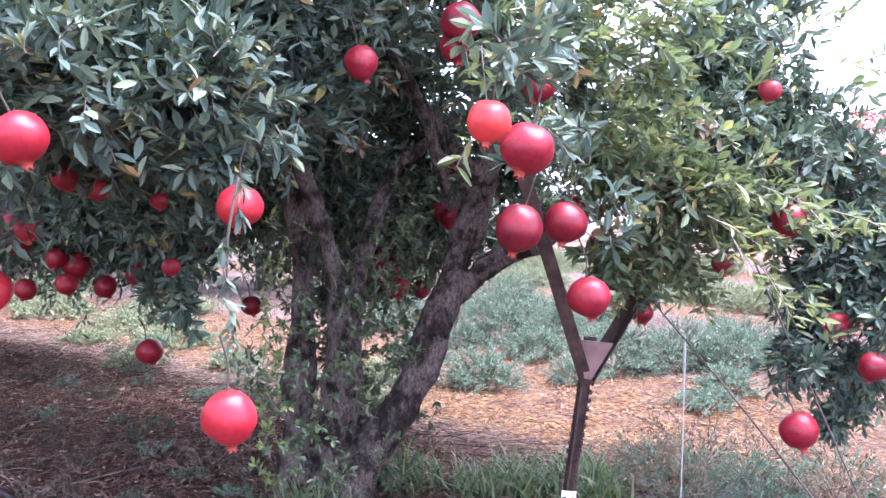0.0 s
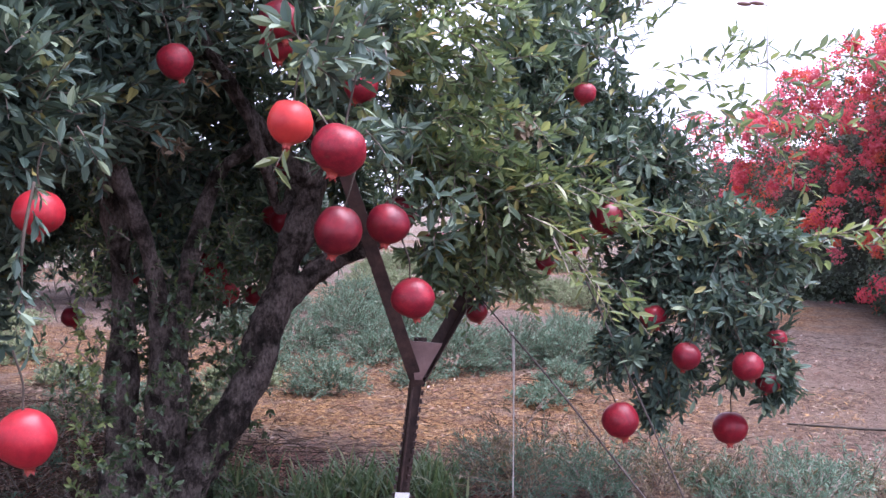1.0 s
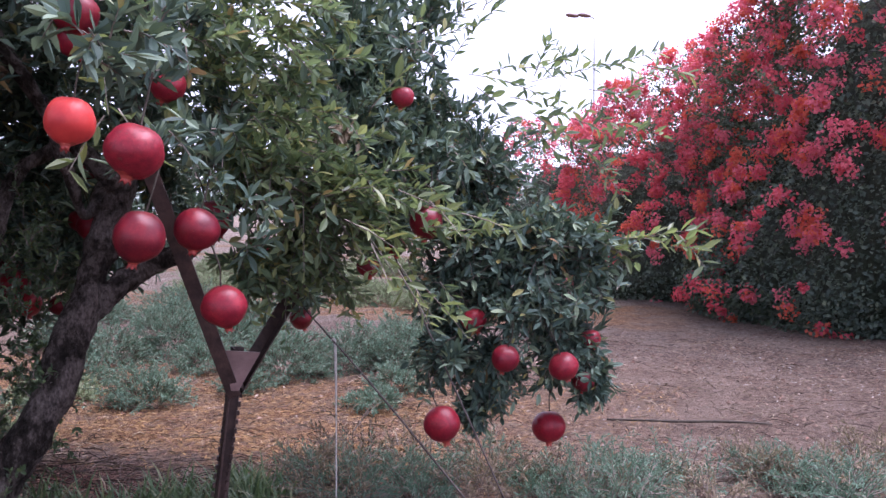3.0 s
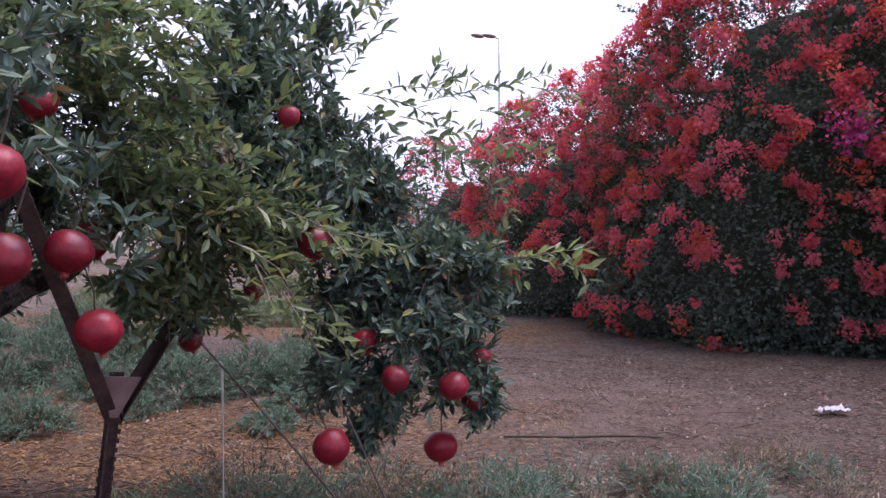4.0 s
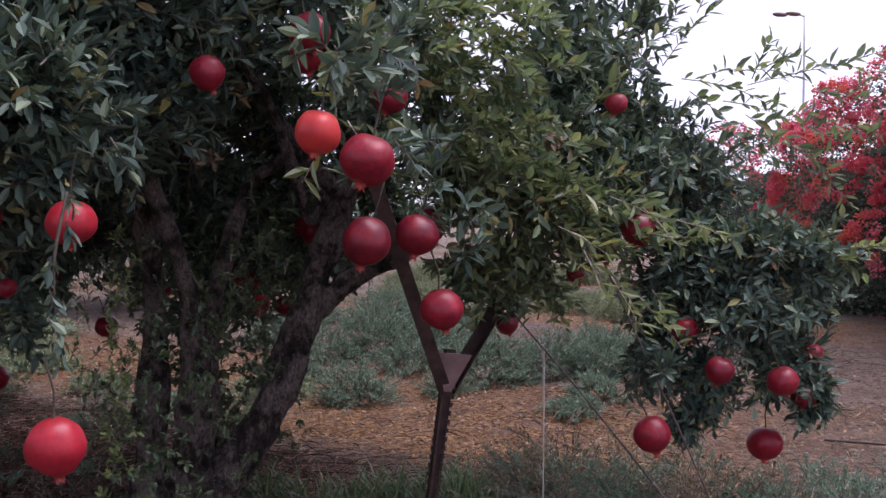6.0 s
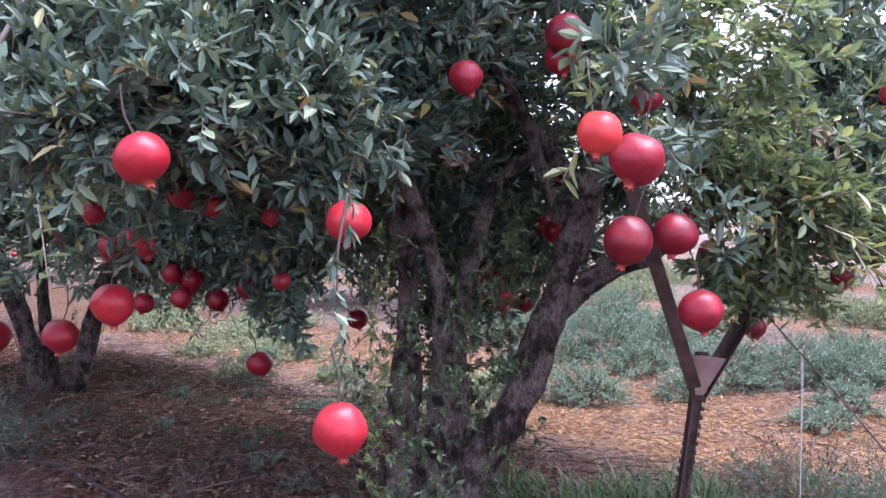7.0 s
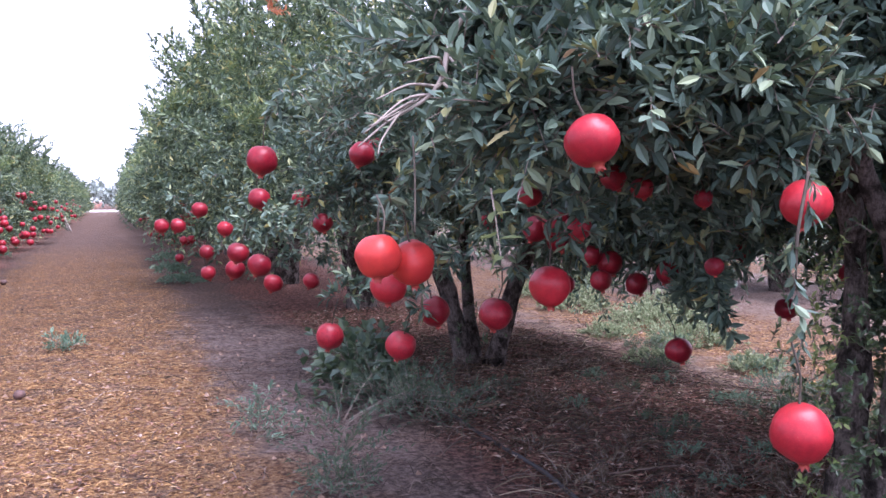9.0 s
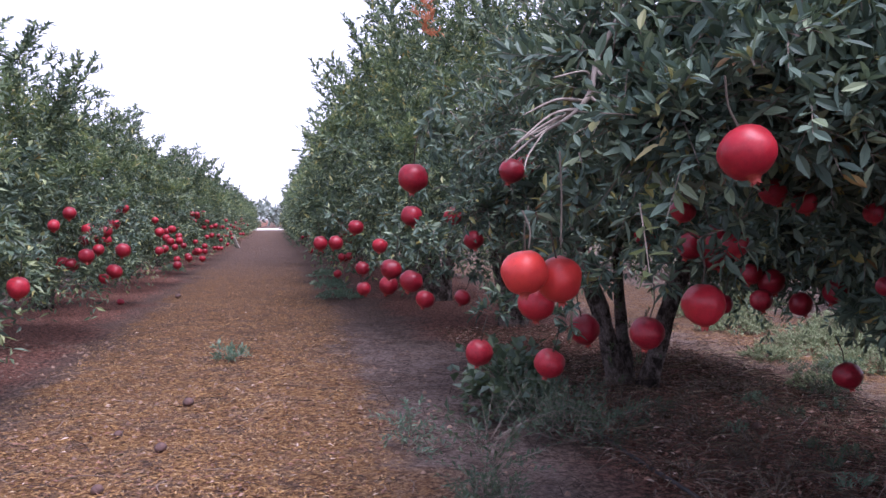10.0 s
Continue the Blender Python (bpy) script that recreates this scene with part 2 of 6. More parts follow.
def make_ground():
    m, nt, bsdf = material("orchard_soil")
    co = nt.nodes.new("ShaderNodeTexCoord").outputs["Object"]

    def along(x, y):
        d = nt.nodes.new("ShaderNodeVectorMath")
        d.operation = "DOT_PRODUCT"
        nt.links.new(co, d.inputs[0])
        d.inputs[1].default_value = (x, y, 0)
        return d.outputs["Value"]

    def band(value, low, high, edge):
        a = nt.nodes.new("ShaderNodeMapRange")
        a.interpolation_type = "SMOOTHSTEP"
        nt.links.new(value, a.inputs["Value"])
        a.inputs["From Min"].default_value, a.inputs["From Max"].default_value = low - edge, low + edge
        b = nt.nodes.new("ShaderNodeMapRange")
        b.interpolation_type = "SMOOTHSTEP"
        nt.links.new(value, b.inputs["Value"])
        b.inputs["From Min"].default_value, b.inputs["From Max"].default_value = high - edge, high + edge
        b.inputs["To Min"].default_value, b.inputs["To Max"].default_value = 1.0, 0.0
        return maths(nt, "MULTIPLY", a.outputs[0], b.outputs[0])

    big, mid, fine, grit = speckle(nt, 0.8, 4, 0.6, co), speckle(nt, 5, 5, 0.65, co), speckle(nt, 34, 8, 0.78, co), speckle(nt, 160, 3, 0.7, co)
    wobble = maths(nt, "MULTIPLY_ADD", big, 1.3, -0.65)
    wobble = maths(nt, "ADD", wobble, maths(nt, "MULTIPLY_ADD", mid, 0.7, -0.35))
    u, v = along(UX, UY), maths(nt, "ADD", along(VX, VY), wobble)
    lane = maths(nt, "MODULO", maths(nt, "ADD", v, 0.4 + 46.0), ROW_GAP)
    straw_mask = maths(nt, "MULTIPLY", band(lane, -1.0, 0.85, 0.15), 1.0)
    straw_mask = maths(nt, "MAXIMUM", straw_mask, band(lane, ROW_GAP - 0.95, ROW_GAP + 1.0, 0.15))
    straw_mask = maths(nt, "MULTIPLY", straw_mask, maths(nt, "MULTIPLY", band(u, 0.9, 400.0, 0.6), band(u, -40.0, 18.0, 6.0)))
    straw_mask = maths(nt, "MULTIPLY", straw_mask, maths(nt, "MULTIPLY_ADD", band(along(VX, VY), 2.0, 90.0, 0.4), -0.15, 1.0))
    litter_mask = maths(nt, "MULTIPLY", maths(nt, "MULTIPLY", band(lane, 1.65, 3.3, 0.25), band(u, 0.9, 400.0, 0.4)), band(v, -400.0, 4.5, 0.5))
    soil = ramp(nt, fine, [(0.40, (0.038, 0.026, 0.021)), (0.5, (0.145, 0.104, 0.084)), (0.60, (0.33, 0.25, 0.205))])
    soil = mixed(nt, ramp(nt, mid, [(0.42, (0, 0, 0)), (0.62, (0.6, 0.6, 0.6))]), soil, (0.225, 0.165, 0.135))
    # Farther lane soil: redder brown, with the rows' shade darkened into the colour.
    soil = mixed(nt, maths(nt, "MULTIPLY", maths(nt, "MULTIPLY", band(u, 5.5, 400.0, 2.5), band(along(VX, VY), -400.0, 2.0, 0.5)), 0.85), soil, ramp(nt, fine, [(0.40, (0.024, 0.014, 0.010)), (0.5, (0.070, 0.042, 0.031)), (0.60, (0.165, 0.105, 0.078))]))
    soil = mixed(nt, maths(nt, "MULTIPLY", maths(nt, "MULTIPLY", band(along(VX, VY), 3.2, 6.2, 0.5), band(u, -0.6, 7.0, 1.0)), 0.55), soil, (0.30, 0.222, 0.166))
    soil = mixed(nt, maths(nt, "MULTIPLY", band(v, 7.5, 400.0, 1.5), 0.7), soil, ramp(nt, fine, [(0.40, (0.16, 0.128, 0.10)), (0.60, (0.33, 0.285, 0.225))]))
    stain = ramp(nt, speckle(nt, 2.4, 6, 0.7, co), [(0.44, (0.55, 0.55, 0.55)), (0.56, (0, 0, 0))])
    soil = mixed(nt, stain, soil, ramp(nt, fine, [(0.40, (0.04, 0.024, 0.017)), (0.5, (0.12, 0.074, 0.052)), (0.60, (0.26, 0.17, 0.12))]))
    strip = maths(nt, "MULTIPLY", band(v, 0.45, 1.45, 0.2), band(u, 2.0, 8.0, 2.0))
    soil = mixed(nt, maths(nt, "MULTIPLY", strip, ramp(nt, mid, [(0.40, (0.15, 0.15, 0.15)), (0.58, (0.8, 0.8, 0.8))])), soil, ramp(nt, fine, [(0.40, (0.105, 0.078, 0.070)), (0.5, (0.22, 0.172, 0.156)), (0.60, (0.35, 0.285, 0.26))]))
    straw = ramp(nt, fine, [(0.38, (0.04, 0.018, 0.011)), (0.5, (0.215, 0.105, 0.044)), (0.62, (0.48, 0.30, 0.13))])
    litter = ramp(nt, fine, [(0.40, (0.020, 0.009, 0.007)), (0.5, (0.155, 0.056, 0.038)), (0.62, (0.42, 0.21, 0.145))])
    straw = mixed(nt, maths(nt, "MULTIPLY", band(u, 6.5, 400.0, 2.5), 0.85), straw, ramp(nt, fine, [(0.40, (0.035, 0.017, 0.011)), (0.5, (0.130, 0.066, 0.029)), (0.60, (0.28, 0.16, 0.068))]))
    patchy = ramp(nt, mid, [(0.38, (0.25, 0.25, 0.25)), (0.54, (1, 1, 1))])
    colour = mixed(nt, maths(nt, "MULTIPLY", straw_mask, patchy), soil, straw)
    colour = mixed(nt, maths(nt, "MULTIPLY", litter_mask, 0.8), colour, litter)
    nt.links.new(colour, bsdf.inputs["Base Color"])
    bsdf.inputs["Roughness"].default_value = 0.95
    bsdf.inputs["Specular IOR Level"].default_value = 0.2
    relief(nt, bsdf, maths(nt, "ADD", maths(nt, "MULTIPLY", mid, 1.5), maths(nt, "ADD", fine, maths(nt, "MULTIPLY", grit, 0.5))), 0.06)
    return m


BARK, TWIG_BARK = make_bark(), make_twig_bark()
DEAD_TWIG = make_plain("dead_stalk", (0.07, 0.05, 0.035), (0.16, 0.12, 0.085), 30, 0.9)
# RED has crown shade darkened into its colour; CRIMSON is the lit version.
RED = make_fruit("shade_dark_skin", [(0.0, (0.070, 0.002, 0.009)), (0.35, (0.115, 0.004, 0.014)), (0.7, (0.175, 0.007, 0.019)), (1.0, (0.25, 0.012, 0.025))])
CRIMSON = make_fruit("lit_skin", [(0.0, (0.15, 0.005, 0.014)), (0.4, (0.23, 0.009, 0.020)), (1.0, (0.34, 0.017, 0.029))], 0.45)
CORAL = make_fruit("coral_skin", [(0.0, (0.29, 0.009, 0.019)), (0.5, (0.34, 0.013, 0.024)), (1.0, (0.39, 0.020, 0.028))], 0.3)
ORANGE = make_fruit("orange_skin", [(0.0, (0.46, 0.028, 0.026)), (1.0, (0.53, 0.048, 0.034))], 0.12)
CALYX = make_plain("calyx_skin", (0.24, 0.016, 0.020), (0.40, 0.075, 0.045), 12, 0.6)
ROT = make_plain("rotten_skin", (0.05, 0.03, 0.028), (0.13, 0.07, 0.055), 30, 0.8, 0.0, 0.01)
STEEL = make_plain("rusty_steel", (0.022, 0.014, 0.012), (0.085, 0.05, 0.04), 25, 0.65, 0.35, 0.004)
PLATE = make_plain("painted_steel_plate", (0.12, 0.070, 0.060), (0.20, 0.125, 0.11), 18, 0.6, 0.2, 0.003)
CORD = make_plain("white_cord", (0.36, 0.34, 0.30), (0.58, 0.55, 0.5), 120, 0.8)
WIRE = make_plain("twisted_wire", (0.05, 0.04, 0.035), (0.16, 0.13, 0.115), 90, 0.6, 0.5)
SIGN = make_plain("white_sign", (0.72, 0.72, 0.7), (0.82, 0.82, 0.8), 20, 0.5)
INK = make_plain("black_ink", (0.015, 0.015, 0.018), (0.03, 0.03, 0.03), 20, 0.6)
HOSE = make_plain("black_hose", (0.012, 0.012, 0.014), (0.04, 0.035, 0.035), 40, 0.55)
RAG = make_plain("white_plastic", (0.30, 0.28, 0.29), (0.48, 0.45, 0.46), 30, 0.5)
LAMP_GREY = make_plain("galvanised_pole", (0.42, 0.43, 0.44), (0.55, 0.56, 0.57), 10, 0.5, 0.4)
WOOD = make_plain("grey_timber", (0.20, 0.17, 0.145), (0.38, 0.33, 0.28), 30, 0.85, 0.0, 0.004)
SOIL = make_ground()
CLOD = make_plain("soil_crumb", (0.09, 0.055, 0.04), (0.24, 0.16, 0.115), 20, 0.95)
PEBBLE = leaf_material("pale_chip", [(0.0, (0.17, 0.125, 0.10)), (0.6, (0.33, 0.275, 0.235)), (1.0, (0.52, 0.47, 0.43))], 0.85, 0.0, 0.5, 0.2)
STEM = make_plain("fruit_stem", (0.03, 0.024, 0.017), (0.075, 0.058, 0.04), 60, 0.85)
# Leaf colour lifted and greyed to stand for distance haze.
HAZE_LEAF = leaf_material("hazed_far_leaf", [(0.0, (0.22, 0.26, 0.24)), (1.0, (0.30, 0.34, 0.30))], 0.9, 0.1)
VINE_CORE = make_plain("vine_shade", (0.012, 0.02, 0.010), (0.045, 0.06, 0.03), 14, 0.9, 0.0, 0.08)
CONCRETE = make_plain("pale_track", (0.45, 0.42, 0.38), (0.6, 0.57, 0.52), 3, 0.9)


# ---- mesh helpers ----
def mesh_object(name, verts, faces, mat, parent=None, label="", smooth=False):
    me = bpy.data.meshes.new(name)
    me.from_pydata(verts, [], faces)
    if smooth:
        me.polygons.foreach_set("use_smooth", np.ones(len(me.polygons), dtype=bool))
    me.materials.append(mat)
    ob = new(name, me)
    ob.parent = parent
    return tagged(ob, label)


def part(name, bm, mat, parent=None, label="", smooth=False):
    me = bpy.data.meshes.new(name)
    bm.to_mesh(me)
    bm.free()
    if smooth:
        me.polygons.foreach_set("use_smooth", np.ones(len(me.polygons), dtype=bool))
    me.materials.append(mat)
    ob = new(name, me)
    ob.parent = parent
    return tagged(ob, label)


def spline(points, steps):
    """A smooth line through points (each x, y, z, radius)."""
    p = [np.array(q, float) for q in points]
    p = [2 * p[0] - p[1], *p, 2 * p[-1] - p[-2]]
    out = []
    for i in range(1, len(p) - 2):
        for k in range(steps):
            s = k / steps
            out.append(0.5 * (2 * p[i] + (p[i + 1] - p[i - 1]) * s + (2 * p[i - 1] - 5 * p[i] + 4 * p[i + 1] - p[i + 2]) * s * s + (3 * p[i] - p[i - 1] - 3 * p[i + 1] + p[i + 2]) * s ** 3))
    out.append(p[-2])
    return out


def tube(points, steps=6, sides=10, knobs=0.0, seed=0.0):
    """Vertices and faces of a tapering, knobbly limb through points (x, y, z, radius)."""
    line = spline(points, steps)
    verts, faces = [], []
    ref = Vector((0.3, 0.9, 0.2))
    for i, q in enumerate(line):
        here = Vector(q[:3])
        ahead = Vector(line[min(i + 1, len(line) - 1)][:3]) - Vector(line[max(i - 1, 0)][:3])
        ahead.normalize()
        side = (ref - ref.dot(ahead) * ahead).normalized()
        up = ahead.cross(side)
        ref = side
        for k in range(sides):
            a = 2 * math.pi * k / sides
            r = max(q[3], 0.0005)
            w = side * math.cos(a) + up * math.sin(a)
            if knobs:
                s = here + w * r
                r *= 1 + knobs * noise.noise((s.x * 9 + seed, s.y * 9, s.z * 5)) + 0.6 * knobs * noise.noise((s.x * 30, s.y * 30 + seed, s.z * 9)) + 0.35 * knobs * noise.noise((s.x * 75, s.y * 75 + seed, s.z * 22))
            verts.append(here + w * r)
        if i:
            b = (i - 1) * sides
            for k in range(sides):
                faces.append((b + k, b + (k + 1) % sides, b + sides + (k + 1) % sides, b + sides + k))
    faces.append(tuple(range(sides - 1, -1, -1)))
    faces.append(tuple(range(len(verts) - sides, len(verts))))
    return verts, faces


def joined(pieces):
    verts, faces = [], []
    for vs, fs in pieces:
        b = len(verts)
        verts += vs
        faces += [tuple(i + b for i in f) for f in fs]
    return verts, faces


def unit(a):
    return a / np.maximum(np.linalg.norm(a, axis=1, keepdims=True), 1e-9)


def blades(base, way, face, length, width, bend=0.15, fold=0.12, plain=False):
    """Blunt leaves, folded along the midrib: base points, directions, normals, lengths and widths as arrays."""
    way = unit(way)
    side = unit(np.cross(way, face))
    face = np.cross(side, way)
    L, Wd = length[:, None], width[:, None]
    lift = face * Wd * fold
    if plain:
        v = np.stack([base, base + way * L * 0.45 + side * Wd * 0.5 + lift, base + way * L - face * L * bend, base + way * L * 0.45 - side * Wd * 0.5 + lift], 1)
        return v.reshape(-1, 3), (np.arange(4)[None] + 4 * np.arange(len(base))[:, None]).reshape(-1, 4)
    def rim(along, out, sag):
        return base + way * L * along + side * Wd * out + lift * abs(out) * 2 - face * L * bend * sag

    v = np.stack([base, rim(0.24, 0.36, 0.05), rim(0.54, 0.5, 0.3), rim(0.85, 0.25, 0.75), base + way * L - face * L * bend, rim(0.24, -0.36, 0.05), rim(0.54, -0.5, 0.3), rim(0.85, -0.25, 0.75)], 1)
    n = len(base)
    f = np.array([[0, 1, 2, 3, 4], [0, 4, 7, 6, 5]])
    return v.reshape(-1, 3), (f[None] + 8 * np.arange(n)[:, None, None]).reshape(-1, 5)


class Foliage:
    """Sprays of leaves gathered clump by clump."""

    def __init__(self, seed, leaf=0.06, slim=0.38, count=16, reach=0.26, rise=0.3, plain=False):
        self.rng = np.random.default_rng(seed)
        self.leaf, self.slim, self.count, self.reach, self.rise, self.plain = leaf, slim, count, reach, rise, plain
        self.o, self.d, self.l, self.g = [], [], [], []

    def clump(self, x, y, z, r, rz, n, droop=0.35, way=(0, 0, 0), pull=0.0):
        """n sprays in a rounded clump of half width r and half height rz."""
        rng = self.rng
        reach = self.reach * min(1.0, max(0.4, r / 0.2))
        q = unit(rng.normal(size=(n, 3)))
        k = rng.random((n, 1)) ** 0.45
        at = q * k * np.array([max(r - 0.45 * reach, 0.4 * r), max(r - 0.45 * reach, 0.4 * r), max(rz - 0.35 * reach, 0.4 * rz)])
        d = unit(q * 0.9 + rng.normal(size=(n, 3)) * 0.55 + np.array([0, 0, 0.22 - 0.45 * droop]) + np.array(way) * pull)
        self.o.append(np.array([x, y, z]) + at - d * reach * 0.35)
        self.d.append(d)
        self.l.append(reach * (0.55 + 0.6 * rng.random(n)))
        self.g.append(np.full(n, droop))

    def spray(self, x, y, z, dx, dy, dz, length, droop=0.2, side=0.16):
        """One long shoot with side shoots."""
        rng = self.rng
        d = np.array([[dx, dy, dz]]) / math.sqrt(dx * dx + dy * dy + dz * dz)
        m = max(2, int(length / 0.07))
        s = np.linspace(0.05, 1, m)[:, None]
        o = np.array([[x, y, z]]) + d * length * s + np.array([[0, 0, -1.0]]) * droop * length * s * s
        self.o.append(o)
        self.d.append(unit(d + rng.normal(size=(m, 3)) * 0.42 + np.array([0, 0, -0.6]) * droop * s))
        self.l.append(np.full(m, side))
        self.g.append(np.full(m, 0.15))

    def meshes(self, name, mat, parent, stem_mat=None):
        rng = self.rng
        o, d, l, g = np.concatenate(self.o), np.concatenate(self.d), np.concatenate(self.l), np.concatenate(self.g)
        n, c = len(o), self.count
        s = (np.arange(c) + 0.5) / c * 0.9 + 0.1
        s = np.clip(s[None] + rng.normal(size=(n, c)) * 0.03, 0.04, 1.0)
        down = np.array([0, 0, -1.0])
        p = o[:, None] + d[:, None] * (l[:, None] * s)[..., None] + down * (g * l)[:, None, None] * (s ** 2)[..., None]
        t = unit((d[:, None] + down * (2 * g[:, None] * s)[..., None]).reshape(-1, 3))
        a = (np.arange(c) % 2 * math.pi + np.arange(c) * 0.85)[None] + rng.random((n, 1)) * 6.3
        e1 = unit(np.cross(t, np.array([0.21, 0.13, 0.97])))
        e2 = np.cross(t, e1)
        a = a.reshape(-1, 1)
        out = e1 * np.cos(a) + e2 * np.sin(a)
        way = unit(t * 0.8 + out * 0.7 + rng.normal(size=t.shape) * 0.3 - down * self.rise)
        face = unit(np.array([0, 0, 1.0]) * 1.0 + t * 0.3 - out * 0.2 + rng.normal(size=t.shape) * 0.5)
        length = self.leaf * (0.65 + 0.6 * rng.random(n * c))
        verts, faces = blades(p.reshape(-1, 3), way, face, length, length * self.slim * (0.8 + 0.4 * rng.random(n * c)), 0.12 + 0.1 * rng.random(), 0.12, self.plain)
        ob = tagged(mesh_object(name, verts, faces, mat, parent), kind="stuff")
        if stem_mat:
            k = 3
            ss = np.linspace(0, 1, k)
            line = o[:, None] + d[:, None] * (l[:, None] * ss)[..., None] + down * (g * l)[:, None, None] * (ss ** 2)[..., None]
            rad = np.array([0.0022, 0.0017, 0.0008])
            f1 = unit(np.cross(d, np.array([0.21, 0.13, 0.97])))
            f2 = np.cross(d, f1)
            ring = [f1 * math.cos(b) + f2 * math.sin(b) for b in (0, 2.094, 4.189)]
            v = np.stack([line[:, i] + ring[j] * rad[i] for i in range(k) for j in range(3)], 1).reshape(-1, 3)
            q = np.array([[3 * i + j, 3 * i + (j + 1) % 3, 3 * i + 3 + (j + 1) % 3, 3 * i + 3 + j] for i in range(k - 1) for j in range(3)])
            tagged(mesh_object("twig_mass", v, (q[None] + 9 * np.arange(n)[:, None, None]).reshape(-1, 4), stem_mat, parent), kind="stuff")
        return ob


def thing(name, x, y, z, label, category, group="", kind=""):
    ob = new(name)
    ob.location = (x, y, z)
    ob.empty_display_size = 0.1
    return tagged(ob, label, category, group, kind)


# ---- ground, one sheet to the horizon ----
def build_ground():
    n = 210
    s = np.linspace(-1, 1, n)
    g = 0.85 * np.sinh(8.5 * s)
    verts = [(x, y + 4.0, ground_z(x, y + 4.0) if abs(x) < 60 and abs(y) < 60 else 0.0) for y in g for x in g]
    faces = [(j * n + i, j * n + i + 1, j * n + n + i + 1, j * n + n + i) for j in range(n - 1) for i in range(n - 1)]
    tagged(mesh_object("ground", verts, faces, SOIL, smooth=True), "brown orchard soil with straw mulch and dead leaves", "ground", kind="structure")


build_ground()


YELLOW = leaf_material("yellow_leaf", [(0.0, (0.42, 0.33, 0.09)), (1.0, (0.5, 0.44, 0.2))], 0.5, 0.3)


# ---- pomegranate trees ----
TREE_LABEL = "pomegranate tree with a dense green crown and red fruit"


def limbs_of(tree, limbs, sides=18, steps=12):
    for i, line in enumerate(limbs):
        verts, faces = tube(line, steps, sides if line[0][3] > 0.03 else 7, 0.42, 3.7 * i)
        mesh_object("trunk" if line[0][3] > 0.06 else "limb", verts, faces, BARK, tree, smooth=True)


def first_tree():
    tree = thing("pomegranate_tree", 0, 0, 0, "old pomegranate tree with several grey trunks and drooping fruit", "tree", "trees of the row")
    limbs_of(tree, [
    [(-0.48, 2.85, -0.03, 0.0738), (-0.46, 2.87, 0.24, 0.0541), (-0.45, 2.88, 0.50, 0.0451), (-0.45, 2.94, 0.74, 0.0385), (-0.46, 2.90, 0.94, 0.041), (-0.48, 2.86, 1.10, 0.0295), (-0.51, 2.72, 1.30, 0.0205)],
    [(-0.34, 2.90, -0.04, 0.0779), (-0.33, 2.87, 0.21, 0.0615), (-0.32, 2.83, 0.42, 0.0492), (-0.31, 2.83, 0.61, 0.0361), (-0.35, 2.80, 0.86, 0.0279), (-0.41, 2.76, 1.05, 0.0246), (-0.45, 2.72, 1.26, 0.018)],
    [(-0.30, 2.91, 0.20, 0.0492), (-0.29, 2.93, 0.42, 0.0361), (-0.29, 2.99, 0.63, 0.0295), (-0.25, 3.05, 0.85, 0.0262), (-0.18, 3.11, 1.10, 0.0246), (-0.07, 3.16, 1.20, 0.018), (0.03, 3.22, 1.32, 0.0123)],
    [(-0.31, 2.80, -0.01, 0.0738), (-0.21, 2.85, 0.22, 0.0656), (-0.07, 2.90, 0.46, 0.0574), (-0.00, 2.94, 0.66, 0.0508), (0.05, 2.97, 0.82, 0.0451), (0.10, 3.00, 0.97, 0.0492), (0.14, 2.96, 1.15, 0.041), (0.17, 2.92, 1.38, 0.0246), (0.20, 2.94, 1.65, 0.0164)],
    [(0.02, 2.94, 0.69, 0.041), (0.11, 2.99, 0.76, 0.041), (0.20, 3.00, 0.83, 0.0344), (0.31, 2.95, 0.88, 0.0295), (0.41, 2.90, 0.97, 0.0246), (0.57, 2.91, 1.12, 0.0197), (0.77, 3.01, 1.20, 0.0148), (1.01, 3.01, 1.07, 0.0107), (1.13, 2.94, 0.80, 0.00656)],
    [(0.12, 2.96, 1.08, 0.0328), (0.01, 2.91, 1.20, 0.0246), (-0.08, 2.82, 1.31, 0.0213), (-0.16, 2.72, 1.44, 0.018), (-0.24, 2.63, 1.58, 0.0131)],
    [(0.10, 3.09, 1.12, 0.0246), (0.03, 2.97, 0.99, 0.0164), (-0.01, 2.86, 1.12, 0.0164), (-0.08, 2.76, 1.32, 0.0148), (-0.16, 2.65, 1.44, 0.0115)],
    [(-0.51, 2.68, 1.28, 0.018), (-0.78, 2.43, 1.38, 0.0148), (-0.93, 2.20, 1.38, 0.0115), (-1.05, 1.97, 1.28, 0.00738)],
    [(0.41, 2.90, 0.97, 0.018), (0.78, 3.07, 1.39, 0.0115), (1.17, 3.23, 1.57, 0.00656)],
    ])
    drape = Foliage(24, 0.038, 0.38, 18, 0.19, 0.2)
    crown = Foliage(11, 0.05, 0.37, 19, 0.24, 0.34)
    crown.clump(-0.87, 2.05, 1.33, 0.34, 0.28, 176, 0.12)
    crown.clump(-0.65, 2.19, 1.28, 0.34, 0.26, 176, 0.12)
    crown.clump(-1.00, 1.87, 1.22, 0.24, 0.18, 112, 0.1)
    crown.clump(-1.28, 2.13, 1.41, 0.3, 0.25, 128, 0.12)
    crown.clump(-1.02, 2.29, 1.64, 0.4, 0.25, 144, 0.08)
    crown.clump(-0.63, 2.47, 1.66, 0.4, 0.3, 160, 0.08)
    crown.clump(-0.41, 2.71, 1.52, 0.32, 0.3, 144, 0.12)
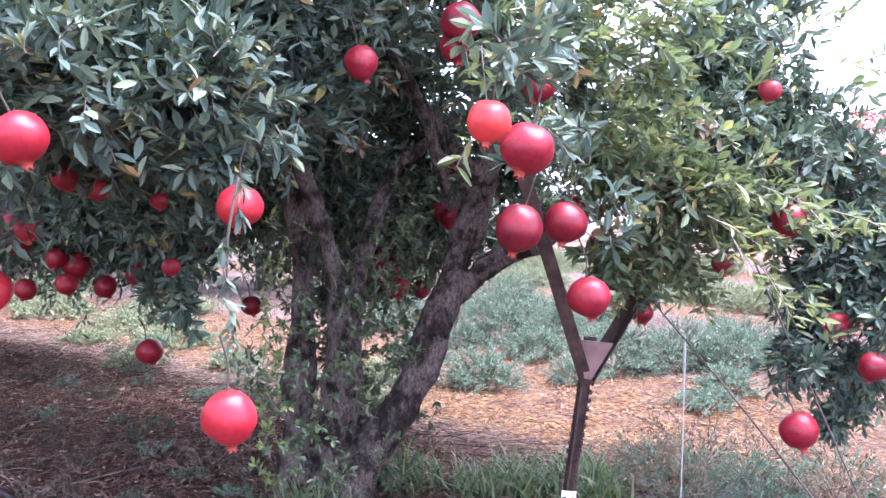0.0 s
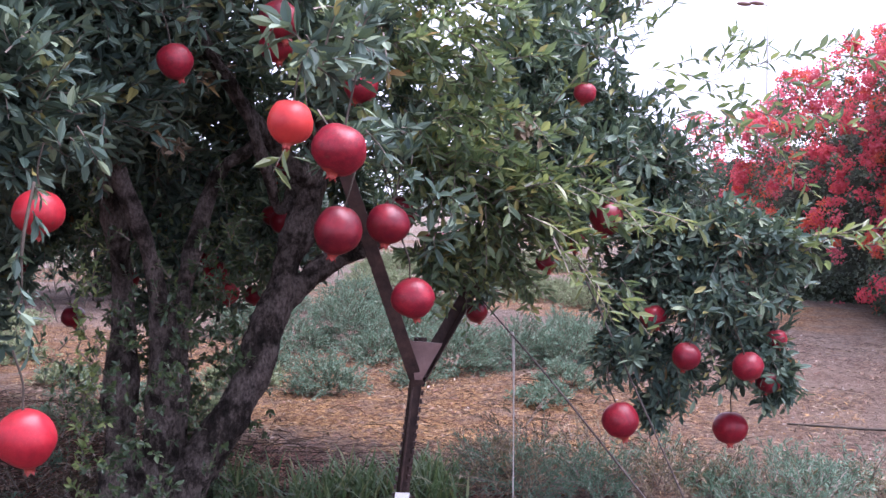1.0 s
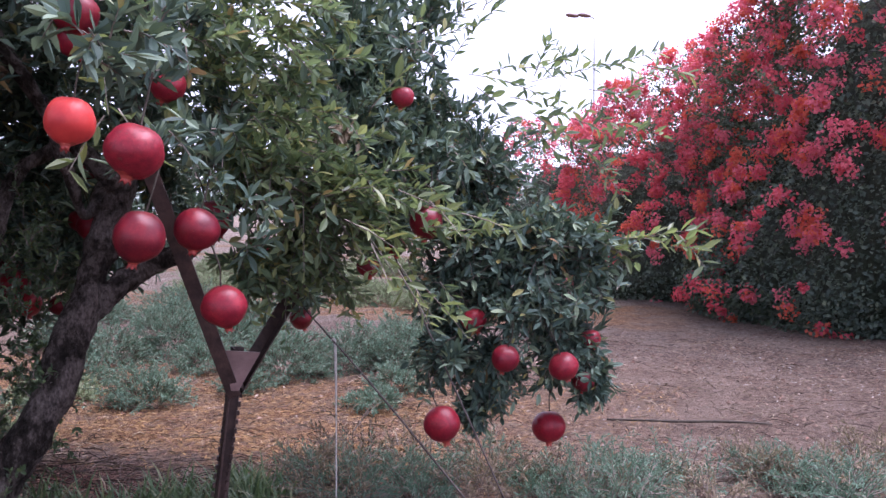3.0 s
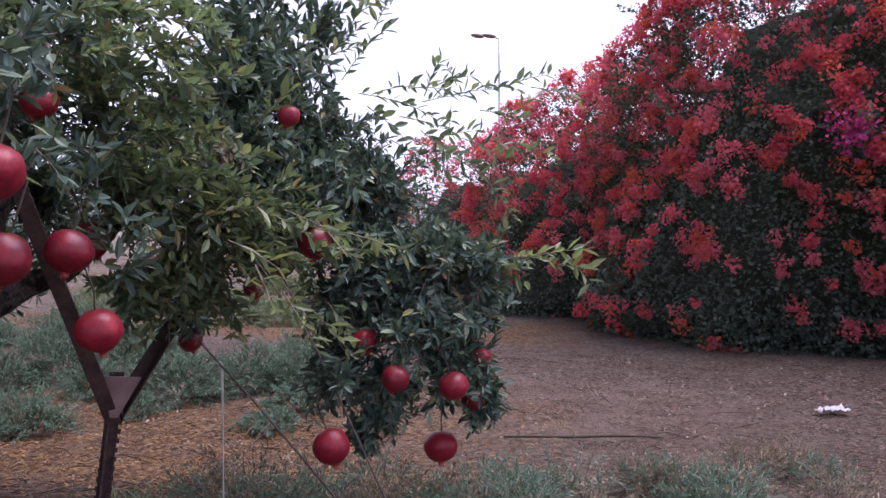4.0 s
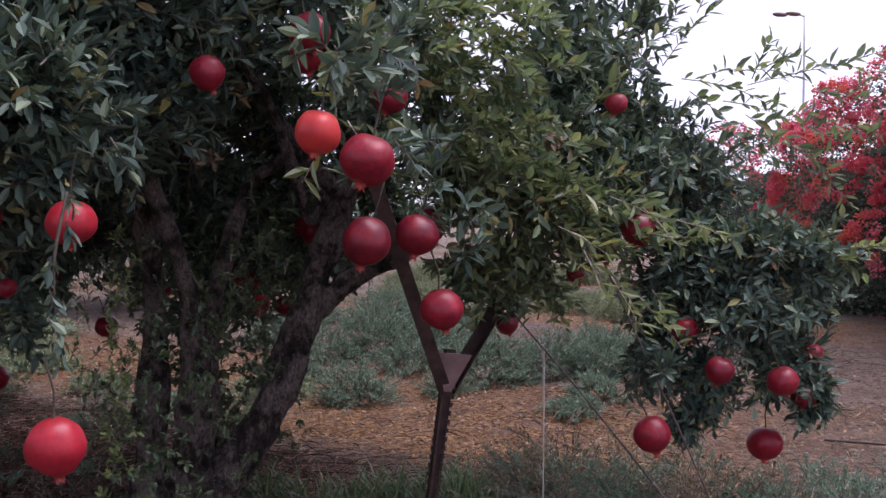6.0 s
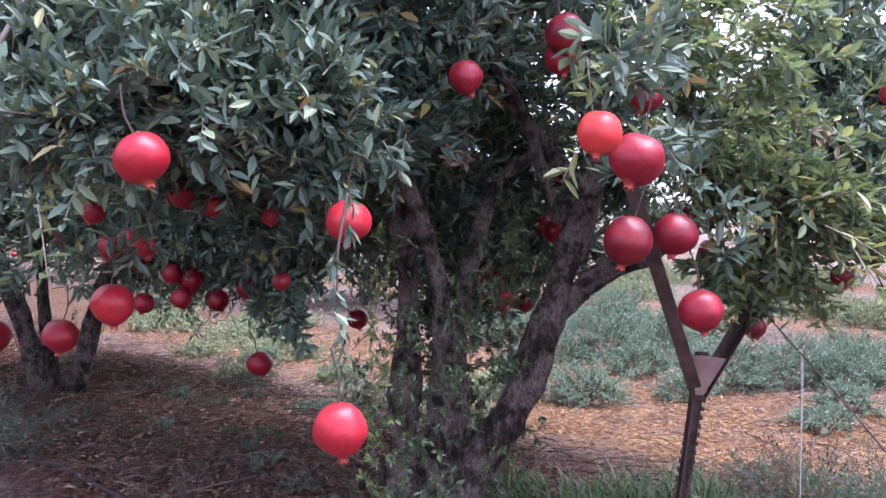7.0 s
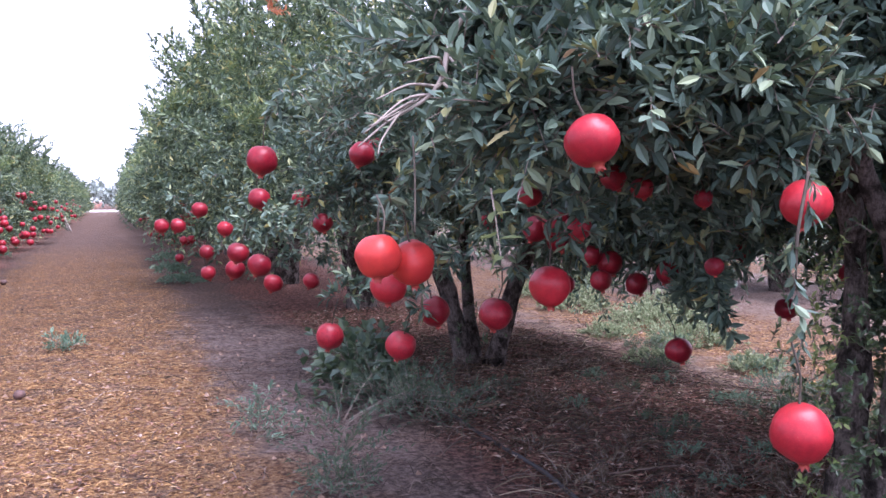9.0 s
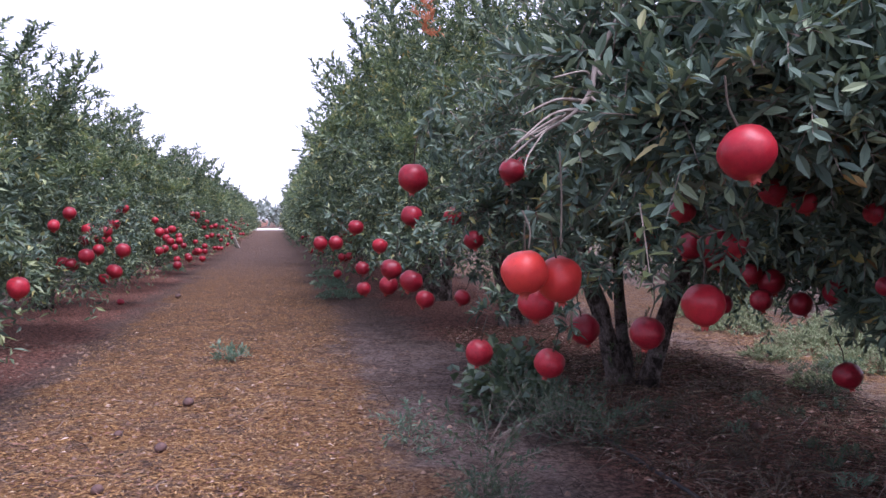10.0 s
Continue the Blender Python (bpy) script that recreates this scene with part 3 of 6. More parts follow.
    crown.clump(-0.49, 2.58, 1.27, 0.24, 0.2, 112, 0.12)
    crown.clump(-0.85, 2.66, 1.17, 0.26, 0.16, 112, 0.16)
    crown.clump(-1.07, 2.67, 1.19, 0.3, 0.15, 112, 0.16)
    crown.clump(-0.98, 3.08, 0.98, 0.16, 0.15, 60, 0.35)
    crown.clump(-0.87, 2.99, 0.72, 0.05, 0.12, 10, 0.6)
    crown.clump(-0.55, 2.15, 1.11, 0.13, 0.1, 41, 0.16)
    crown.clump(-0.25, 3.35, 1.55, 0.35, 0.28, 128, 0.12)
    crown.clump(-0.37, 3.31, 1.21, 0.25, 0.25, 96, 0.16)
    crown.clump(-0.11, 3.57, 1.33, 0.3, 0.3, 112, 0.16)
    crown.clump(-0.04, 3.87, 0.93, 0.3, 0.25, 96, 0.16)
    crown.clump(-0.27, 3.82, 0.75, 0.3, 0.22, 72, 0.24)
    crown.clump(-0.42, 3.39, 0.94, 0.2, 0.22, 56, 0.24)
    crown.clump(-0.02, 3.10, 1.80, 0.45, 0.3, 144, 0.08)
    crown.clump(0.12, 2.70, 1.47, 0.2, 0.22, 45, 0.16)
    crown.clump(0.36, 3.85, 1.10, 0.2, 0.2, 30, 0.12)
    crown.clump(0.19, 4.01, 0.89, 0.2, 0.2, 24, 0.12)
    crown.clump(0.77, 3.49, 0.71, 0.1, 0.08, 35, 0.24)
    crown.clump(-1.90, 3.63, 1.00, 0.32, 0.17, 88, 0.16)
    crown.clump(-1.70, 3.77, 0.95, 0.32, 0.17, 88, 0.16)
    crown.clump(-1.42, 3.72, 0.95, 0.32, 0.18, 96, 0.16)
    crown.clump(-1.13, 3.67, 0.91, 0.3, 0.2, 96, 0.2)
    crown.clump(-0.88, 3.51, 1.00, 0.28, 0.2, 80, 0.2)
    crown.clump(-0.59, 3.88, 1.10, 0.32, 0.24, 80, 0.16)
    crown.clump(-0.34, 4.12, 0.90, 0.32, 0.2, 72, 0.16)
    crown.clump(-0.10, 4.17, 1.11, 0.32, 0.24, 80, 0.16)
    crown.clump(0.11, 4.20, 0.85, 0.2, 0.15, 44, 0.16)
    crown.clump(0.26, 3.47, 1.15, 0.2, 0.18, 34, 0.12)
    crown.clump(0.18, 3.31, 1.34, 0.22, 0.2, 34, 0.12)
    crown.clump(0.39, 3.54, 0.99, 0.12, 0.1, 16, 0.12)
    crown.clump(0.18, 2.45, 1.34, 0.1, 0.1, 14, 0.24)
    crown.clump(0.28, 2.85, 1.76, 0.34, 0.26, 40, 0.08)
    crown.clump(0.83, 2.94, 1.58, 0.2, 0.2, 27, 0.08)
    crown.clump(0.86, 2.96, 1.27, 0.3, 0.25, 45, 0.24)
    crown.clump(1.06, 3.04, 1.42, 0.2, 0.18, 18, 0.16)
    drape.clump(1.05, 2.93, 1.13, 0.189, 0.180, 101, 0.19)
    crown.clump(0.98, 3.17, 1.81, 0.28, 0.2, 18, 0.08)
    crown.clump(1.25, 3.24, 1.71, 0.15, 0.15, 7, 0)
    drape.clump(1.12, 3.02, 1.29, 0.241, 0.198, 126, 0.19)
    crown.clump(0.98, 3.09, 1.54, 0.22, 0.22, 22, 0.08)
    crown.clump(1.15, 3.13, 1.69, 0.15, 0.15, 12, 0)
    drape.clump(1.22, 2.86, 1.15, 0.241, 0.180, 126, 0.26)
    drape.clump(1.24, 2.79, 0.94, 0.232, 0.162, 143, 0.32)
    drape.clump(1.38, 2.67, 0.91, 0.215, 0.162, 134, 0.32)
    drape.clump(1.55, 2.65, 0.89, 0.155, 0.126, 76, 0.26)
    drape.clump(1.15, 2.77, 0.77, 0.172, 0.162, 109, 0.45)
    drape.clump(1.33, 2.64, 0.74, 0.189, 0.144, 126, 0.45)
    drape.clump(1.10, 2.74, 0.58, 0.120, 0.126, 67, 0.58)
    drape.clump(1.23, 2.68, 0.52, 0.103, 0.117, 67, 0.58)
    drape.clump(1.46, 2.63, 0.59, 0.129, 0.126, 76, 0.51)
    drape.clump(1.54, 2.59, 0.48, 0.077, 0.081, 40, 0.51)
    drape.clump(1.18, 2.70, 0.40, 0.060, 0.054, 20, 0.58)
    crown.clump(0.94, 2.88, 1.02, 0.16, 0.1, 48, 0.32)
    drape.meshes("hanging_crown", LEAF, tree, TWIG_BARK)
    crown.meshes("crown", LEAF, tree, TWIG_BARK)
    inner = Foliage(10, 0.058, 0.36, 15, 0.24, 0.3, True)
    # Unseen canopy overhead, packed densely to shade the crown and trunks below.
    for i in range(20):
        a = i * 2.399
        r = 0.22 * i ** 0.5
        inner.clump(-0.72 + r * math.cos(a), 2.95 + 0.95 * r * math.sin(a), 2.3 - 0.4 * r * r, 0.40, 0.24, 84, 0.1)
    for i in range(10):
        inner.clump(-1.5 + 0.13 * i, 2.75 + 0.35 * (i % 3), 1.38 + 0.06 * (i % 2), 0.26, 0.14, 44, 0.2)
    for x, y, z, r, n in ((-1.35, 3.68, 0.84, 0.22, 34), (-1.18, 3.67, 0.89, 0.24, 40), (-1.08, 3.60, 0.74, 0.17, 26), (-1.49, 3.78, 0.96, 0.26, 40), (-1.23, 3.68, 0.71, 0.15, 20), (-1.57, 3.74, 1.03, 0.27, 40), (-1.02, 3.71, 0.94, 0.22, 30), (-1.05, 3.32, 0.62, 0.05, 6), (-0.95, 3.26, 0.59, 0.05, 6), (-1.37, 3.52, 1.27, 0.35, 60), (-1.06, 3.59, 1.26, 0.35, 60), (-1.28, 3.59, 1.56, 0.4, 60), (-0.94, 3.55, 1.49, 0.4, 60), (-0.42, 3.83, 0.74, 0.22, 30), (-0.23, 3.78, 0.87, 0.24, 34), (-0.08, 3.83, 0.76, 0.14, 16), (-0.47, 3.73, 0.56, 0.16, 20), (-0.33, 3.90, 0.58, 0.13, 12), (-0.42, 3.84, 1.02, 0.25, 36), (-0.17, 3.77, 1.09, 0.22, 30)):
        inner.clump(x, y, z + 0.05, r, 0.75 * r, n, 0.25)
    # Clumps hidden at the back, added to block light from the lane behind.
    for x, y, z in ((-0.85, 4.3, 1.25), (-1.25, 4.25, 1.2), (-1.65, 4.2, 1.25), (-1.0, 4.1, 1.6), (-1.5, 4.05, 1.6), (-0.6, 4.4, 1.5)):
        inner.clump(x, y, z, 0.36, 0.24, 60, 0.2)
    for i in range(16):
        inner.clump(-1.3 + 0.085 * i, 3.35 + 0.18 * (i % 4), 0.98 + 0.11 * (i % 3), 0.22, 0.14, 44, 0.2)
    inner.meshes("inner_crown", LEAF, tree)
    light = Foliage(14, 0.042, 0.38, 19, 0.24)
    deep = Foliage(26, 0.042, 0.38, 18, 0.24, 0.3)
    for x, y, z, r, rz, n, droop in ((0.40, 2.72, 1.48, 0.2, 0.2, 30, 0.08), (0.52, 2.66, 1.13, 0.24, 0.16, 76, 0.24), (0.66, 2.56, 1.03, 0.2, 0.14, 70, 0.24), (0.64, 2.76, 0.89, 0.2, 0.12, 72, 0.4), (0.48, 2.67, 0.86, 0.12, 0.08, 32, 0.48), ):
        light.clump(x, y, z, r, rz, n, droop, (0.8, -0.4, -0.25), 0.7)
    for x, y, z, r, n in ((0.46, 2.88, 1.22, 0.26, 60), (0.60, 2.84, 1.32, 0.2, 44), (0.80, 2.86, 1.30, 0.22, 60), (0.95, 2.84, 1.16, 0.22, 60), (0.80, 2.80, 1.08, 0.18, 44), (0.90, 3.00, 1.46, 0.2, 40)):
        deep.clump(x, y, z, r, 0.8 * r, n, 0.12)
    deep.meshes("dark_crown", LEAF, tree, TWIG_BARK)
    lit = random.Random(31)
    for i in range(30):
        k = lit.random()
        light.spray(0.12 + 0.34 * k + lit.uniform(-0.06, 0.06), 2.50 + lit.uniform(-0.1, 0.2), 1.64 - 0.32 * lit.random(), 0.7, -0.4 + lit.uniform(-0.2, 0.2), lit.uniform(-0.5, 0.25), lit.uniform(0.18, 0.3), 0.25, 0.1)
    for i in range(20):
        k = lit.random()
        light.spray(0.40 + 0.42 * k + lit.uniform(-0.06, 0.06), 2.58 + lit.uniform(-0.08, 0.12), 1.28 - 0.28 * k + lit.uniform(-0.1, 0.06), 0.8, -0.4 + lit.uniform(-0.2, 0.2), lit.uniform(-0.4, 0.2), lit.uniform(0.18, 0.32), 0.2, 0.1)
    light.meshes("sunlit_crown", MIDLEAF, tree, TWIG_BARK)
    back = Foliage(16, 0.052, 0.38, 14, 0.24, 0.3, True)
    for x, y, z, r, n in ((0.84, 2.96, 1.50, 0.24, 60), (0.86, 2.95, 1.24, 0.26, 60), (0.42, 3.0, 1.38, 0.24, 46), (0.36, 3.25, 1.60, 0.24, 50), (0.75, 3.35, 1.38, 0.28, 60), (0.95, 3.3, 1.8, 0.26, 40), (1.0, 3.35, 1.6, 0.3, 40), (0.4, 3.2, 1.3, 0.26, 40), (0.25, 3.0, 1.75, 0.3, 50)):
        back.clump(x, y, z, r, 0.8 * r, int(0.55 * n), 0.15)
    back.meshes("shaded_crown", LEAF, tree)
    arching = Foliage(17, 0.05, 0.34, 10)
    arching.spray(1.19, 2.88, 1.45, 0.90, -0.41, 0.14, 0.60, 0.1)
    arching.spray(1.23, 2.87, 1.41, 0.72, -0.67, 0.18, 0.32, 0.1)
    arching.spray(1.29, 2.83, 1.30, 0.97, -0.19, 0.11, 0.43, 0.1)
    arching.spray(1.36, 2.91, 1.40, 0.76, -0.37, -0.53, 0.36, 0.1)
    arching.spray(1.43, 2.88, 1.44, 0.99, -0.13, -0.02, 0.33, 0.1)
    arching.spray(1.19, 2.99, 1.50, 0.50, -0.21, 0.84, 0.32, 0)
    arching.spray(1.02, 3.08, 1.56, 0.33, -0.13, 0.94, 0.33, 0)
    arching.spray(1.12, 3.03, 1.52, 0.39, -0.56, 0.74, 0.28, 0)
    arching.meshes("arching_growth", MIDLEAF, tree, TWIG_BARK)
    shoots = Foliage(12, 0.056, 0.3, 9)
    shoots.spray(1.45, 2.64, 0.89, 0.74, -0.64, 0.20, 0.37, 0.1)
    shoots.spray(1.48, 2.62, 0.84, 0.65, -0.70, 0.28, 0.27, 0.1)
    shoots.spray(0.69, 2.56, 1.11, 0.77, -0.61, -0.19, 0.39, 0.1)
    shoots.spray(0.63, 2.57, 1.06, 0.63, -0.57, -0.53, 0.42, 0.1)
    shoots.spray(0.56, 2.48, 1.10, 0.59, -0.61, -0.53, 0.39, 0.1)
    shoots.spray(0.66, 2.57, 1.22, 0.65, -0.62, 0.44, 0.18, 0.1)
    shoots.spray(0.09, 2.34, 1.41, 0.06, -0.58, -0.81, 0.19, 0.2)
    shoots.spray(0.05, 2.34, 1.43, 0.39, -0.55, -0.74, 0.21, 0.2)
    shoots.spray(-1.05, 1.86, 1.23, 0.09, -0.54, -0.84, 0.20, 0.2)
    shoots.meshes("young_growth", FRESH, tree, TWIG_BARK)
    suckers = Foliage(13, 0.021, 0.45, 8)
    rng = random.Random(3)
    for i in range(5):
        suckers.spray(-0.62 + 0.1 * rng.random(), 2.76 + 0.08 * rng.random(), 0.0 + 0.35 * rng.random(), 0.2 * rng.uniform(-1, 1), -0.1, 1, 0.25 + 0.3 * rng.random(), 0.05, 0.09)
    for i in range(38):
        suckers.spray(-0.5 + 0.4 * rng.random(), 2.80 + 0.14 * rng.random(), 0.05 + 0.85 * rng.random(), 0.5 * rng.uniform(-1, 1), -0.3, 0.9, 0.12 + 0.2 * rng.random(), 0.3, 0.06)
    strand = Foliage(23, 0.036, 0.4, 8, 0.09, -0.3)
    for x, y, z in ((-0.43, 1.92, 1.04), (-0.43, 1.90, 0.98), (-0.44, 1.88, 0.93), (-0.44, 1.86, 0.88), (-0.44, 1.85, 0.83), (-0.44, 1.85, 0.79), (-0.43, 1.86, 0.75)):
        strand.clump(x, y, z, 0.03, 0.05, 1, 0.8, (0, 0, -1), 0.9)
    strand.meshes("hanging_strand", LEAF, tree, TWIG_BARK)
    ivy = Foliage(19, 0.022, 0.5, 8, 0.07, 0.1)
    for x, y, z, r, n in ((-0.46, 2.70, 0.45, 0.06, 9), (-0.41, 2.72, 0.58, 0.05, 7), (-0.28, 2.79, 0.59, 0.07, 10), (-0.24, 2.87, 0.65, 0.06, 9), (-0.30, 2.74, 0.48, 0.06, 9), (-0.36, 2.68, 0.37, 0.07, 10), (-0.43, 2.66, 0.32, 0.06, 8), (-0.45, 2.65, 0.22, 0.07, 9), (-0.34, 2.65, 0.22, 0.07, 9), (-0.28, 2.81, 0.73, 0.06, 8), (-0.42, 2.76, 0.73, 0.05, 6), (-0.48, 2.72, 0.59, 0.04, 5), (-0.21, 2.99, 0.81, 0.08, 10), (-0.15, 3.00, 0.73, 0.06, 6), (-0.08, 2.85, 0.52, 0.04, 4), (-0.29, 2.64, 0.18, 0.05, 6)):
        ivy.clump(x, y, z, r, 1.6 * r, int(1.3 * n), 0.1)
    for i in range(26):
        ivy.clump(-0.42 + 0.34 * rng.random(), 2.98 + 0.12 * rng.random(), 0.1 + 0.62 * rng.random() ** 1.4, 0.07, 0.11, 8, 0.2)
    for i in range(34):
        ivy.clump(-0.62 + 0.62 * rng.random(), 3.08 + 0.25 * rng.random(), 0.32 + 0.75 * rng.random(), 0.10, 0.14, 12, 0.3)
    ivy.meshes("clinging_growth", SUCKER, tree, TWIG_BARK)
    column = Foliage(20, 0.024, 0.45, 8, 0.07, 0.1)
    for x, y, z in [(-0.52 + 0.04 * (i % 3) / 2, 2.66, 0.02 + 0.055 * i) for i in range(15)]:
        column.spray(x, y, z, rng.uniform(-0.06, 0.06), 0, 1, rng.uniform(0.2, 0.3), 0.0, 0.05)
    column.meshes("upright_growth", YOUNG_SUCKER, tree, TWIG_BARK)
    withered = Foliage(18, 0.035, 0.35, 9, 0.12)
    withered.clump(0.71, 2.56, 1.225, 0.05, 0.06, 12, 0.7)
    withered.clump(-0.14, 2.75, 1.42, 0.09, 0.07, 7, 0.6)
    withered.clump(-0.28, 2.8, 1.2, 0.06, 0.06, 5, 0.6)
    withered.meshes("withered_growth", DRY, tree, TWIG_BARK)
    suckers.meshes("sucker_growth", SUCKER, tree, TWIG_BARK)
    bare = [
        [(-0.43, 1.92, 1.05, 0.004), (-0.44, 1.87, 0.93, 0.003), (-0.44, 1.86, 0.84, 0.0015)],
        [(-1.27, 1.93, 1.27, 0.004), (-1.31, 1.87, 1.27, 0.003), (-1.34, 1.78, 1.23, 0.0015)],
        [(-1.29, 1.86, 1.23, 0.0035), (-1.31, 1.80, 1.20, 0.0025), (-1.35, 1.74, 1.15, 0.0012)],
        [(-1.25, 1.96, 1.34, 0.004), (-1.21, 1.93, 1.31, 0.0028), (-1.16, 1.88, 1.29, 0.0012)],
        [(-1.28, 1.88, 1.24, 0.003), (-1.33, 1.84, 1.20, 0.002), (-1.37, 1.79, 1.17, 0.0012)],
        [(-1.21, 2.06, 1.55, 0.0066), (-1.26, 1.98, 1.38, 0.0072), (-1.26, 1.94, 1.29, 0.0066), (-1.28, 1.88, 1.23, 0.0048), (-1.33, 1.81, 1.18, 0.0036), (-1.35, 1.72, 1.12, 0.0018)],
        [(-1.26, 1.94, 1.29, 0.0048), (-1.24, 1.89, 1.33, 0.003), (-1.27, 1.80, 1.31, 0.0018)],
        [(-1.27, 1.92, 1.25, 0.0042), (-1.29, 1.82, 1.23, 0.003), (-1.30, 1.70, 1.16, 0.0018)],
        [(-1.26, 1.94, 1.28, 0.0036), (-1.21, 1.91, 1.24, 0.003), (-1.20, 1.85, 1.18, 0.0012)],
        [(-1.33, 1.81, 1.18, 0.003), (-1.32, 1.75, 1.19, 0.0018), (-1.31, 1.69, 1.19, 0.0012)],
        [(-1.30, 1.84, 1.22, 0.003), (-1.31, 1.76, 1.14, 0.0018), (-1.29, 1.71, 1.10, 0.0012)],
        [(-1.23, 1.76, 1.14, 0.0024), (-1.20, 1.72, 1.04, 0.0021), (-1.17, 1.67, 0.93, 0.0018)],
        [(-1.26, 1.66, 1.01, 0.0024), (-1.22, 1.63, 0.97, 0.0021), (-1.21, 1.61, 0.93, 0.0018)],
    ]
    for i, line in enumerate(bare):
        verts, faces = tube(line, 5, 6, 0.3, 2.1 * i)
        mesh_object("bare_branch", verts, faces, WOOD if 0 < i < 11 else STEM, tree, "bare grey branch", True)
    rng = np.random.default_rng(17)
    base = np.array([[-0.99, 1.78, 1.18], [-0.96, 1.78, 1.16], [-0.98, 1.74, 1.14]])
    v, f = blades(base, np.array([[0.1, -0.1, -1.0], [0.2, 0, -0.9], [-0.8, 0, -0.3]]), np.array([[0, -1.0, 0.2], [0.3, -1.0, 0], [0, -0.6, 0.8]]), np.full(3, 0.07), np.full(3, 0.028))
    mesh_object("yellow_leaf", v, f, YELLOW, tree, "withered yellow leaves")
    return tree


FIRST_TREE = first_tree()


def row_tree(seed, sprays, leaf, count, reach, stems=5, height=2.75, skirt=1.0, base=0.62, girth=1.0, plain=True, limbs=None):
    """A tree of the row at the origin; x along the row, y across it."""
    rng = np.random.default_rng(seed)
    tree = thing("pomegranate_tree", 0, 0, 0, TREE_LABEL, "tree", "trees of the row")
    limbs = list(limbs or [])
    for i in range(0 if limbs else stems):
        a = 2 * math.pi * (i + 0.4 * rng.random()) / stems
        lean = (0.5 + 0.5 * rng.random()) / girth
        cx, cy = math.cos(a), math.sin(a)
        limbs.append([(0.05 * cx, 0.05 * cy, -0.06, 0.085 * girth), (0.16 * cx * lean, 0.14 * cy * lean, 0.35, 0.06 * girth), (0.36 * cx * lean + 0.05 * rng.normal(), 0.30 * cy * lean, 0.8, 0.045 * girth), (0.62 * cx * lean, 0.5 * cy * lean + 0.06 * rng.normal(), 1.3, 0.03 * girth), (0.95 * cx * lean, 0.65 * cy * lean, 1.8, 0.012)])
    limbs_of(tree, limbs, 9, 4)
    crown = Foliage(seed + 1, leaf, 0.34, count, reach, 0.3, plain)
    total, fat = (90, 0.2) if plain else (96, 0.26)
    for i in range(total):
        z = base + (height - base - 0.18) * (i + 0.5) / total
        k = (z - 0.5) / (height - 0.5)
        ru, rv = 1.62 * math.sqrt(max(0.1, 1 - 0.75 * k * k)), 1.28 * math.sqrt(max(0.08, 1 - 0.85 * k * k))
        a = i * 2.399 + 0.4 * rng.normal()
        s = (0.8 if plain else 0.66) + 0.3 * rng.random()
        crown.clump(ru * s * math.cos(a), rv * s * math.sin(a), z + 0.06 * rng.normal(), fat + 0.12 * rng.random(), 0.2 if plain else 0.2, int(sprays / total * (1.25 - 0.95 * k if plain else max(0.06, 1.5 - 1.55 * k))), 0.6 - 0.5 * k)
    for i in range(14):
        a = 2 * math.pi * (i + 0.5 * rng.random()) / 14
        crown.clump(1.35 * math.cos(a), 1.12 * math.sin(a), 0.62 + 0.2 * rng.random(), 0.26, 0.24, int(skirt * sprays / 80), 0.8)
    for i in range(18 if not plain else 0):
        a, s = i * 2.399, 0.12 * i ** 0.5
        crown.clump(2.2 * s * math.cos(a), 1.5 * s * math.sin(a), base + 0.1 + 0.05 * i, 0.42, 0.26, 50, 0.3)
    for i in range(int(sprays * (0.04 if plain else 0.012))):
        a, out = 6.28 * rng.random(), 0.3 + 0.9 * rng.random()
        crown.spray(1.1 * out * math.cos(a), 0.85 * out * math.sin(a), height - 0.15 - 0.5 * out * out, 0.5 * math.cos(a), 0.5 * math.sin(a), 1, 0.35 + 0.5 * rng.random(), 0.1)
    for i in range(14 if not plain else 0):
        x, y = -1.3 + 2.6 * (i + 0.5) / 14, 0.75 + 0.35 * rng.random()
        crown.clump(x, -y if seed == 21 else y, 0.66 + 0.3 * rng.random(), 0.28, 0.26, 50, 0.7)
    crown.meshes("crown", ROW_LEAF if plain else LEAF, tree, None if plain else TWIG_BARK)
    inner = Foliage(seed + 9, 0.11, 0.5, 6, 0.3, 0.3, True)
    for i in range(40):
        z = base + 0.15 + (height - base - 1.05) * (i + 0.5) / 40
        k = (z - 0.5) / (height - 0.5)
        a, q = i * 2.399, (0.15 + 0.5 * rng.random()) * math.sqrt(max(0.1, 1 - 0.8 * k * k))
        inner.clump(1.5 * q * math.cos(a), 1.15 * q * math.sin(a), z, 0.4, 0.25, 14, 0.3)
    inner.meshes("inner_crown", LEAF, tree)
    top = Foliage(seed + 5, leaf, 0.34, count, reach, 0.35, plain)
    for i in range(34 if plain else 13):
        a, s = i * 2.399, 0.2 + 0.18 * i ** 0.5
        top.clump(1.2 * s * math.cos(a), s * math.sin(a), height - 0.05 - 0.75 * s * s + 0.1 * rng.normal(), 0.22, 0.18, int(sprays / (130 if plain else 120)), 0.0, (0, 0, 1), 0.5)
    # Paler leaf colour carries the sunlight on the treetop.
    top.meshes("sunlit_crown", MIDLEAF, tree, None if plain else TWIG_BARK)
    return tree


ROW_TURN = math.degrees(math.atan2(UY, UX))


def stand(u, v, turn=0.0, size=1.0, broad=1.0):
    x, y = plan(u, v)
    return pose(x, y, ground_z(x, y), 0, 0, ROW_TURN + turn) @ Matrix.Diagonal((size, size * broad, size, 1))


def move(ob, m):
    ob.matrix_basis = m
    return ob


def place_copy(ob, m):
    c = copy_thing(ob, m)
    c.matrix_basis = m
    return c


